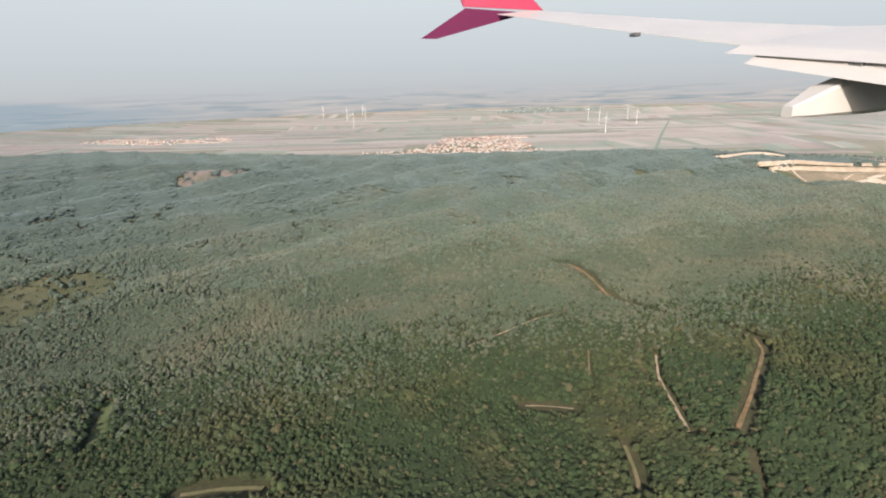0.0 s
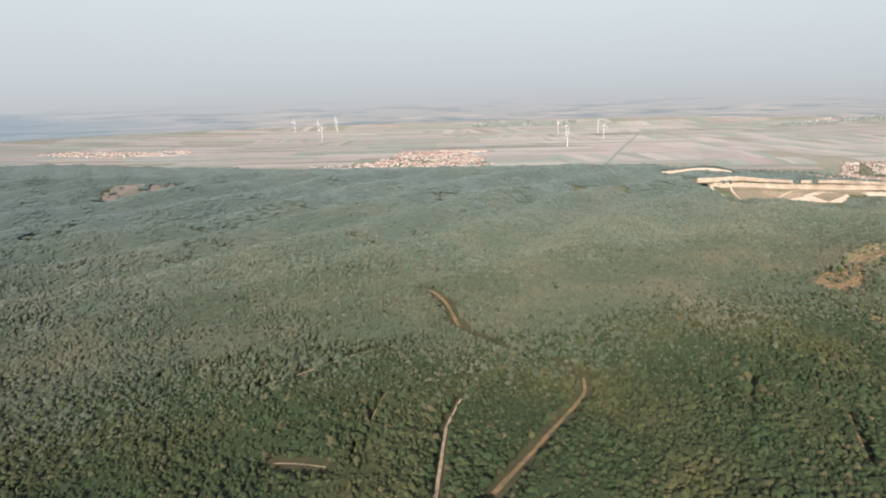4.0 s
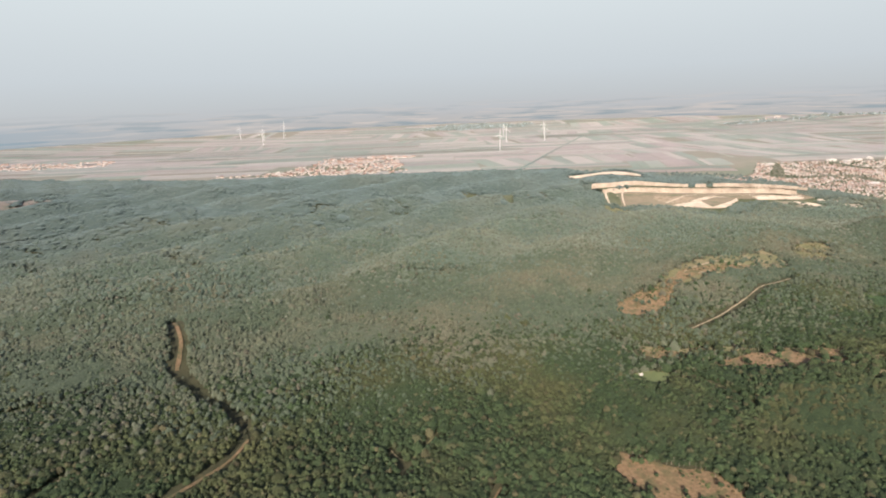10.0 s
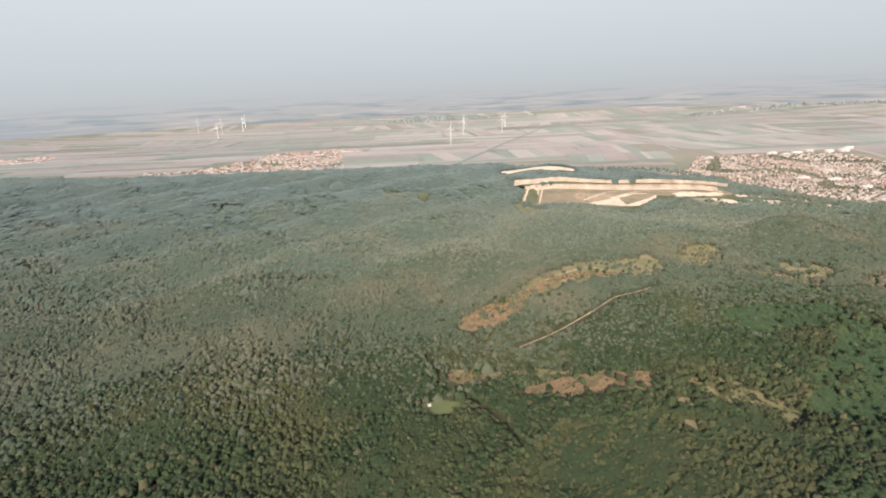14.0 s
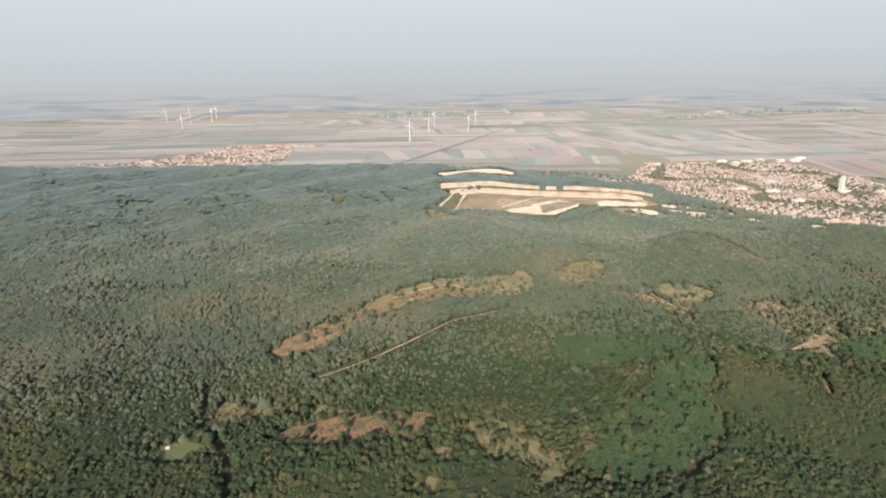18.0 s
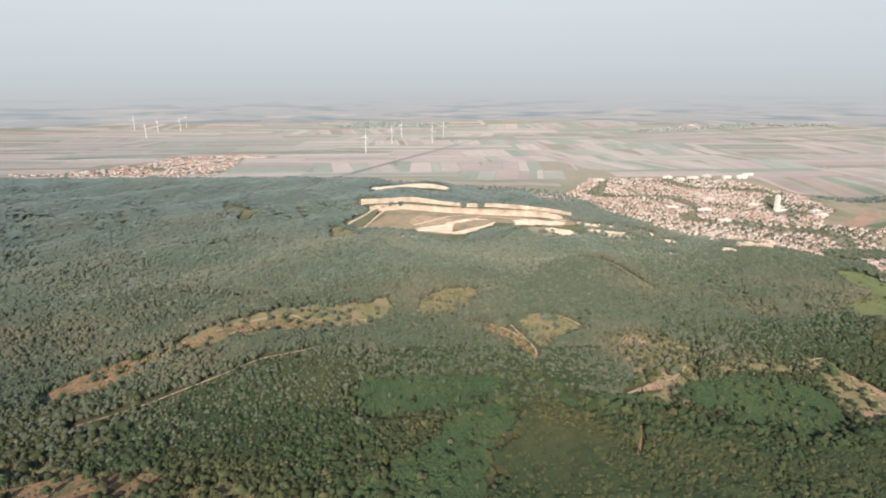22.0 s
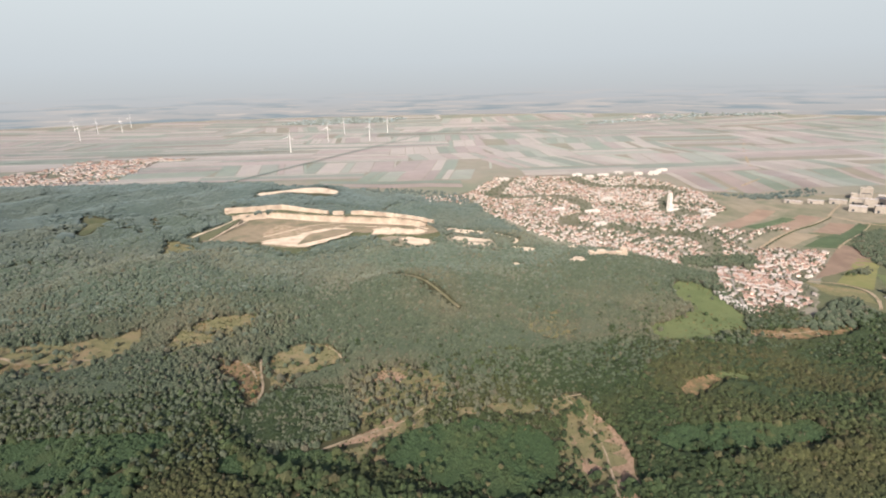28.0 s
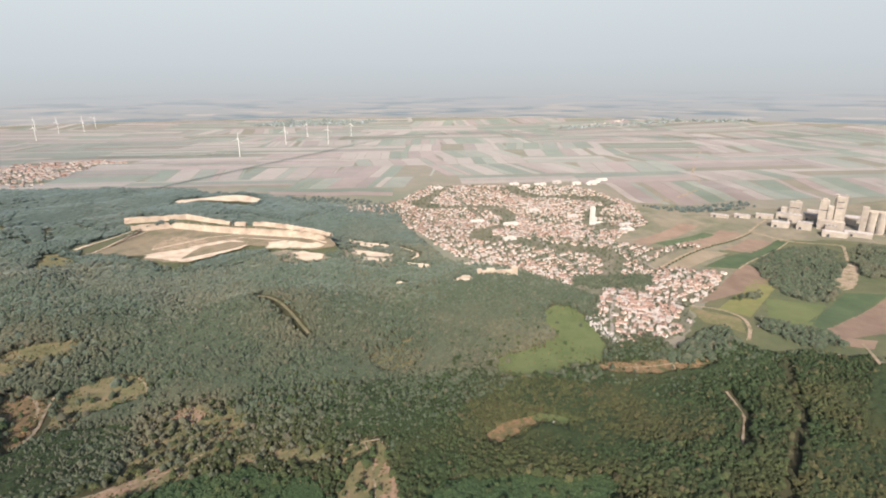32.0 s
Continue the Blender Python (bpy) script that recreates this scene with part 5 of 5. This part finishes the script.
COPSES = [TOWN_GAP, [(1648, 935), (1772, 1027), (1824, 994), (1763, 914), (1697, 843), (1661, 810), (1623, 838)], [(1855, 1005), (1920, 1000), (1800, 870), (1746, 860)],
          [(1398, 702), (1432, 712), (1468, 732), (1497, 746), (1502, 722), (1463, 689), (1413, 688)], [(1560, 812), (1575, 832), (1600, 842), (1590, 818)],
          [(1631, 1300), (1718, 1272), (1846, 1250), (1898, 1310), (1817, 1315), (1700, 1305)], [(960, 1340), (1150, 1290), (1140, 1380), (1020, 1420), (930, 1440)],
          [(1530, 740), (1550, 750), (1600, 720), (1590, 690), (1540, 700)]]
FAR_WOODS = [[(250, 3480), (420, 3700), (1000, 3650), (900, 3500), (500, 3420)],
             [(1950, 3000), (2600, 3110), (3300, 2850), (3320, 2890), (2620, 3160), (1950, 3060)], [(-2700, 1900), (-2200, 2150), (-2000, 2080), (-2600, 1780)]]


YOUNG_HILLS = [[(899, 640), (915, 608), (930, 632), (965, 640), (985, 610), (985, 575), (960, 548), (930, 535), (912, 545), (900, 575)],
               [(1125, 690), (1165, 740), (1210, 760), (1215, 690), (1180, 655), (1140, 660)]]
STANDS = [(930, 445, 100, 55), (1310, 610, 115, 52), (1130, 445, 105, 45), (640, 350, 90, 50), (1500, 520, 90, 60)]


def in_stand(x, y, stand):
    """Inside an uneven oval."""
    cx, cy, rx, ry = stand
    a = np.arctan2((y - cy) / ry, (x - cx) / rx)
    return np.hypot((x - cx) / rx, (y - cy) / ry) < 0.85 + 0.1 * np.sin(3 * a + cx) + 0.06 * np.sin(7 * a + cy)


def build_woods():
    rng = np.random.default_rng(7)
    small = [crown_template(2, s, 0.2, 0.32) for s in range(8)]
    lesser = [crown_template(1, s, -0.15, 0.34) for s in range(8)]
    least = [crown_template(1, s, 0.1, 0.3) for s in range(6)]
    plain = [crown_template(1, s, -0.45, 0.32) for s in range(8)]
    # each band past the near woods holds more haze in its leaf colour
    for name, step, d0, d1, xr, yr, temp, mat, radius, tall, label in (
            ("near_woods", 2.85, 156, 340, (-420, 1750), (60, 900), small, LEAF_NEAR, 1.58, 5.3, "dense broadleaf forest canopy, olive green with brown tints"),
            ("inner_woods", 2.95, 340, 570, (-800, 1800), (200, 1100), least, LEAF_INNER_HAZE, 1.68, 5.2, "dense green forest canopy on rolling ground, leaves slightly paled for haze"),
            ("middle_woods", 3.6, 570, 770, (-800, 1800), (300, 1300), least, LEAF_MID_HAZE, 2.1, 5.0, "dense green forest canopy on low hills, leaves paled for haze"),
            ("outer_woods", 5.2, 770, 1000, (-1300, 1500), (450, 1500), least, LEAF_OUTER_HAZE, 3.1, 5.1, "dense forest canopy on low hills, leaves tinted blue-green for haze"),
            ("far_woods", 8.6, 1000, 3000, (-2600, 1500), (500, 1900), least, LEAF_FAR_HAZE, 5.0, 5.2, "far forest canopy with haze put into its blue-green leaves"),
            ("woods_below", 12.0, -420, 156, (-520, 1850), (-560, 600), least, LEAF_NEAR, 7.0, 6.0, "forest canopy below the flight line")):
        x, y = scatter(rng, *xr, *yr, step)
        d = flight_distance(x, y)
        # the haze-tinted bands of wood run into one another
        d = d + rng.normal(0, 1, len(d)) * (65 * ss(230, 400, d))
        ok = (d >= d0) & (d < d1) & (y < np.interp(x, EDGE_X, EDGE_Y) + 8 * np.sin(x / 23) + 5 * np.sin(x / 9))
        ok &= (np.abs(x - 590) < np.maximum(d, 0) * 1.1 + 780)
        if name == "near_woods":
            ok &= (x > -40 - d * 1.15) & (x < 1220 + d * 1.3)
        x, y = x[ok], y[ok]
        ok = ~in_openings(x, y, rng)
        if name in ("near_woods", "inner_woods", "middle_woods"):
            for stand in STANDS:
                ok &= ~in_stand(x, y, stand)
            for poly in YOUNG_HILLS:
                ok &= ~inside(x, y, poly)
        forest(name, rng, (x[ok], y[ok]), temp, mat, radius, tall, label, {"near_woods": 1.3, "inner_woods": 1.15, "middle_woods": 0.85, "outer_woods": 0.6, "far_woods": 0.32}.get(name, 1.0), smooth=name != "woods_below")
        if name in ("near_woods", "inner_woods", "middle_woods"):
            edge_trunks(rng, x[ok], y[ok])
    # lower leaves take the same painted haze, band by band
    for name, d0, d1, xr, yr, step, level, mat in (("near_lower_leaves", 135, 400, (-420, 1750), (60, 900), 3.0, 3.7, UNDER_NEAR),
                                                    ("inner_lower_leaves", 400, 590, (-800, 1800), (200, 1100), 3.6, 3.9, UNDER_INNER_HAZE),
                                                    ("middle_lower_leaves", 590, 780, (-800, 1800), (300, 1300), 4.0, 3.4, UNDER_MID_HAZE),
                                                    ("outer_lower_leaves", 780, 1010, (-1300, 1500), (450, 1500), 5.0, 3.9, UNDER_OUTER_HAZE),
                                                    ("far_lower_leaves", 1010, 3000, (-2600, 1500), (500, 1900), 7.0, 4.4, UNDER_FAR_HAZE)):
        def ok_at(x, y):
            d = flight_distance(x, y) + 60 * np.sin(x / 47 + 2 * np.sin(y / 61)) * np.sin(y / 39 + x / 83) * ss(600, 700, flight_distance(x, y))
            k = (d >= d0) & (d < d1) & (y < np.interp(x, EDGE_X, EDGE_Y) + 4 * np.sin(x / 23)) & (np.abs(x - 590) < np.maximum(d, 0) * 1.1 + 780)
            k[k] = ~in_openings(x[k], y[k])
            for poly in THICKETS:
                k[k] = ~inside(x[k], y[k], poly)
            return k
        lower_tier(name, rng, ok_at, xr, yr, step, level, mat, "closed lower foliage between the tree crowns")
    for cx, cy, rx, ry in STANDS:
        x, y = scatter(rng, cx - rx, cx + rx, cy - ry, cy + ry, 2.9)
        ok = in_stand(x, y, (cx, cy, rx, ry)) & ~in_openings(x, y, rng)
        forest("young_stand", rng, (x[ok], y[ok]), lesser, LEAF_STAND, 1.9, 4.3, "even-aged fine-grained stand of olive broadleaf trees")
    for poly in YOUNG_HILLS:
        p = np.array(poly)
        x, y = scatter(rng, p[:, 0].min(), p[:, 0].max(), p[:, 1].min(), p[:, 1].max(), 2.5)
        ok = inside(x, y, poly) & ~in_openings(x, y, rng)
        forest("young_stand", rng, (x[ok], y[ok]), lesser, LEAF_INNER_HAZE, 1.6, 4.2, "close fine-grained young green woodland on a knoll", 1.1)
    for poly in THICKETS:
        p = np.array(poly)
        x, y = scatter(rng, p[:, 0].min(), p[:, 0].max(), p[:, 1].min(), p[:, 1].max(), 2.1)
        ok = inside(x, y, wobbly(poly, 5)) & (rng.random(len(x)) < 0.95)
        forest("young_trees", rng, (x[ok], y[ok]), least, LEAF_YOUNG, 1.5, 2.1, "close-grown young trees in a smooth dark green stand", flat=0.42)
    # tall old trees along the near side of the thickets
    line = [(883, 566), (910, 534), (939, 514), (1011, 494), (1066, 483), (1161, 494), (1233, 506), (1319, 515)]
    x, y = scatter(rng, 880, 1320, 475, 575, 3.6)
    ok = (line_distance(x, y, line) < 5) & (rng.random(len(x)) < 0.8)
    forest("tall_trees", rng, (x[ok], y[ok]), small, LEAF_NEAR, 2.5, 8.2, "row of tall dark trees shading the thicket", 1.3)
    for poly in COPSES:
        p = np.array(poly)
        # copses past y 1150 get the leaf colour with haze painted in
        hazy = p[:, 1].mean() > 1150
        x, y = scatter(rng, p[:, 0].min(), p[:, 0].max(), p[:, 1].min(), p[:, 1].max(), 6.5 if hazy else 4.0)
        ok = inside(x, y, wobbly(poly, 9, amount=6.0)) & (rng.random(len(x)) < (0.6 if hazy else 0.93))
        forest("copse", rng, (x[ok], y[ok]), least, LEAF_FAR_HAZE if hazy else LEAF_INNER_HAZE, 3.0 if hazy else 2.5, 5.2, "dense copse of dark green broadleaf trees", smooth=True)
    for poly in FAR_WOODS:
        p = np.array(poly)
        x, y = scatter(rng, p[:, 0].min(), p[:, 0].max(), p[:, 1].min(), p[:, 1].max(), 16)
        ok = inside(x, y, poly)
        forest("far_wood", rng, (x[ok], y[ok]), lesser, LEAF_PLAIN_HAZE, 11.0, 9.0, "wood far out on the plain, leaves paled for haze")
    # low shrubs in clearings and meadows
    xs, ys = [], []
    for shape, pts, pad, share in OPENINGS:
        p = np.array(pts)
        if shape != "area" or p[:, 1].min() > 760 or np.ptp(p[:, 0]) > 160 or p[:, 0].max() > 1470:
            continue
        x, y = scatter(rng, p[:, 0].min(), p[:, 0].max(), p[:, 1].min(), p[:, 1].max(), 2.6)
        d = line_distance(x, y, list(pts) + [pts[0]])
        clump = np.sin(x / 5.1 + 1.3 * np.sin(y / 7)) * np.sin(y / 6.3 + x / 17)
        ok = inside(x, y, pts) & (rng.random(len(x)) < 0.17 + 0.45 * np.exp(-d / 4) + 0.55 * (clump > 0.45) * (share > 0.02))
        xs.append(x[ok]), ys.append(y[ok])
    forest("shrubs", rng, (np.concatenate(xs), np.concatenate(ys)), lesser, LEAF_SHRUB, 0.95, 1.1, "low olive and rusty shrubs in clearings")
    # garden trees between the houses
    for poly, step, share in ((TOWN, 6.5, 0.55), (VILLAGE_FAR, 13, 0.25)):
        p = np.array(poly)
        x, y = scatter(rng, p[:, 0].min(), p[:, 0].max(), p[:, 1].min(), p[:, 1].max(), step)
        ok = inside(x, y, poly) & (rng.random(len(x)) < share)
        forest("garden_trees", rng, (x[ok], y[ok]), plain, LEAF_INNER_HAZE if poly is TOWN else LEAF_MID_HAZE, 1.8, 3.2, "green garden trees among the houses")


build_woods()


# ---------------------------------------------------------------- lone trees
def build_lone_tree():
    """A broadleaf tree: tapered trunk, limbs and a crown of uneven clumps."""
    rng = random.Random(31)
    t = tagged(new("lone_tree"), "single broadleaf tree with uneven olive crown", "tree", "lone trees")
    trunk = part("trunk", lathe(bmesh.new(), [(0.32, -0.4), (0.24, 1.0), (0.16, 2.6), (0.08, 4.2)], 7), BARK, t)
    for k in range(4):
        bm = lathe(bmesh.new(), [(0.10, 0), (0.06, 1.0), (0.03, 1.9)], 5)
        bmesh.ops.transform(bm, matrix=pose(0, 0, 1.7 + 0.35 * k, 0, 48, 90 * k + 20), verts=bm.verts)
        part("limb", bm, BARK, trunk)
    for k in range(7):
        a, r = k * 2.4, (0.0 if k == 6 else rng.uniform(0.9, 1.4))
        bm = bmesh.new()
        bmesh.ops.create_icosphere(bm, subdivisions=2, radius=1)
        for v in bm.verts:
            v.co *= 1 + rng.uniform(-0.3, 0.25)
        s_ = rng.uniform(0.9, 1.3)
        bmesh.ops.transform(bm, matrix=pose(r * math.cos(a), r * math.sin(a), 4.6 if k == 6 else rng.uniform(2.6, 4.2)) @ Matrix.Diagonal((s_, s_, s_ * 0.85, 1)), verts=bm.verts)
        part("crown_clump", bm, LEAF_NEAR, t)
    return t


def place_lone_trees():
    first = build_lone_tree()
    rng = random.Random(77)
    spots = []
    for poly, n in (([(855, 650), (900, 595), (910, 605), (890, 640)], 3), ([(915, 600), (915, 665), (960, 690), (960, 655)], 4), ([(1100, 565), (1150, 585), (1158, 550), (1135, 510)], 9),
                    ([(560, 434), (600, 418), (660, 426), (630, 444)], 5), ([(600, 580), (690, 630), (765, 660), (690, 655)], 6), ([(985, 565), (1030, 565), (1030, 598), (1000, 595)], 8),
                    ([(1260, 700), (1320, 690), (1360, 770), (1345, 800)], 3), ([(1010, 520), (1060, 560), (1110, 540), (1090, 505)], 12), ([(760, 510), (800, 535), (870, 535), (850, 510)], 9),
                    ([(750, 390), (800, 440), (840, 460), (800, 400)], 7), ([(455, 325), (470, 335), (495, 325)], 2), ([(1545, 815), (1556, 822), (1560, 810)], 2)):
        k = 0
        xs, ys = [p[0] for p in poly], [p[1] for p in poly]
        while k < n:
            x, y = rng.uniform(min(xs), max(xs)), rng.uniform(min(ys), max(ys))
            if inside([x], [y], poly)[0]:
                spots.append((x, y, rng.uniform(0.7, 1.2)))
                k += 1
    for k in range(30):
        f = k / 29
        spots.append((1518 + 230 * f + 3.5, 939 + 161 * f - 4.5, rng.uniform(0.55, 0.75)))
    for k, (x, y, size) in enumerate(spots):
        m = pose(x, y, float(height(x, y)), 0, 0, rng.uniform(0, 360))
        if k:
            copy_thing(first, m).scale = (size, size, size)
        else:
            first.matrix_basis = m


place_lone_trees()

# ---------------------------------------------------------------- aircraft wing
PAINT = surface("aircraft_white", (0.50, 0.472, 0.43, 1), (0.56, 0.532, 0.485, 1), 1.5, rough=0.35, spec=0.5)
MAGENTA = surface("magenta_paint", (0.095, 0.010, 0.040, 1), (0.12, 0.014, 0.052, 1), 2.0, rough=0.35, spec=0.5)
SCARLET = surface("scarlet_paint", (0.34, 0.022, 0.06, 1), (0.38, 0.03, 0.075, 1), 2.0, rough=0.35, spec=0.5)
SEAL = surface("dark_seal", (0.10, 0.10, 0.10, 1), (0.16, 0.155, 0.15, 1), 3.0, rough=0.6)


def loft(rings, closed=True):
    """A skin over equal rings of points."""
    bm = bmesh.new()
    rows = [[bm.verts.new(p) for p in r] for r in rings]
    n = len(rows[0])
    for a, b in zip(rows, rows[1:]):
        for i in range(n if closed else n - 1):
            bm.faces.new((a[i], a[(i + 1) % n], b[(i + 1) % n], b[i]))
    if closed:
        bm.faces.new(rows[0][::-1]), bm.faces.new(rows[-1])
    bmesh.ops.recalc_face_normals(bm, faces=bm.faces)
    return bm


def aerofoil(te, chord, thick, tilt=0.0):
    """A wing section that runs forward from its trailing edge."""
    prof = ((0, 0), (0.3, 0.035), (0.6, 0.075), (0.85, 0.07), (0.97, 0.035), (1.0, 0.0), (0.96, -0.025), (0.7, -0.03), (0.35, -0.012), (0.0, -0.004))
    return [(te[0] + u * chord, te[1], te[2] + v * chord * thick / 0.1 + tilt * u * chord) for u, v in prof]


def build_wing():
    w = tagged(new("aircraft_wing"), "white airliner wing with lowered flaps and magenta winglet", "aircraft wing")
    w.matrix_basis = pose(ROWS[0][1], ROWS[0][2], ROWS[0][3], 0, 0, 17.4)
    part("wing_skin", loft([aerofoil((2.66, 6.71, 0.83), 0.75, 0.09), aerofoil((3.0, 4.7, 0.46), 1.15, 0.10), aerofoil((3.2, 3.32, 0.22), 1.5, 0.11),
                            aerofoil((3.21, 2.29, 0.10), 2.0, 0.12), aerofoil((3.2, 1.3, -0.02), 2.5, 0.12)]), PAINT, w, "white painted metal skin")
    part("flap_vane", loft([aerofoil((3.0, 3.24, 0.16), 0.22, 0.10, 0.25), aerofoil((3.07, 2.2, 0.045), 0.24, 0.10, 0.25), aerofoil((3.07, 1.3, -0.07), 0.26, 0.10, 0.25)]), PAINT, w, "white front flap panel")
    part("flap", loft([aerofoil((2.95, 3.01, 0.08), 0.2, 0.12, 0.4), aerofoil((2.96, 2.1, -0.06), 0.24, 0.12, 0.4), aerofoil((2.96, 1.3, -0.18), 0.28, 0.12, 0.4)]), PAINT, w, "white lowered rear flap")
    for n0, n1, s0, s1, z0, z1 in ((3.2, 1.4, 3.19, 3.20, 0.205, -0.02), (3.05, 1.4, 3.115, 3.135, 0.135, -0.07)):
        part("seam", loft([[(s0, n0, z0), (s0 + 0.012, n0, z0), (s0 + 0.012, n0, z0 - 0.012), (s0, n0, z0 - 0.012)],
                           [(s1, n1, z1), (s1 + 0.012, n1, z1), (s1 + 0.012, n1, z1 - 0.012), (s1, n1, z1 - 0.012)]]), SEAL, w, "dark gap between panels")
    rings = []
    for s0, hw, hh, z in ((2.73, 0.035, 0.03, -0.20), (2.80, 0.05, 0.045, -0.185), (2.95, 0.08, 0.08, -0.15), (3.2, 0.11, 0.11, -0.115), (3.6, 0.12, 0.12, -0.08), (4.1, 0.08, 0.08, 0.0), (4.4, 0.02, 0.02, 0.05)):
        rings.append([(s0, 2.43 + hw * a, z + hh * b) for a, b in ((1, -0.8), (1, 0.8), (0.85, 1), (-0.85, 1), (-1, 0.8), (-1, -0.8), (-0.8, -1), (0.8, -1))])
    part("flap_fairing", loft(rings), PAINT, w, "cream canoe-shaped flap track fairing")
    for n, s0, z in ((4.3, 3.0, 0.39), (2.75, 3.10, 0.11), (2.35, 3.10, 0.06)):
        part("hinge", box(bmesh.new(), s0, n, z - 0.03, 0.06, 0.09, 0.03, 0, 0.005), SEAL, w, "small dark hinge fitting")
    fin = lambda p: [[(a, b + 0.015, c) for a, b, c in p], [(a, b - 0.015, c) for a, b, c in p]]
    part("lower_winglet", loft(fin([(2.30, 6.90, 0.92), (3.1, 6.72, 0.85), (1.86, 6.72, 0.545), (1.68, 6.78, 0.555)])), MAGENTA, w, "swept magenta fin below the tip")
    part("upper_winglet", loft(fin([(2.28, 6.92, 0.94), (3.3, 6.74, 0.88), (2.4, 7.1, 1.9), (2.0, 7.12, 1.9)])), SCARLET, w, "scarlet winglet above the tip")


build_wing()
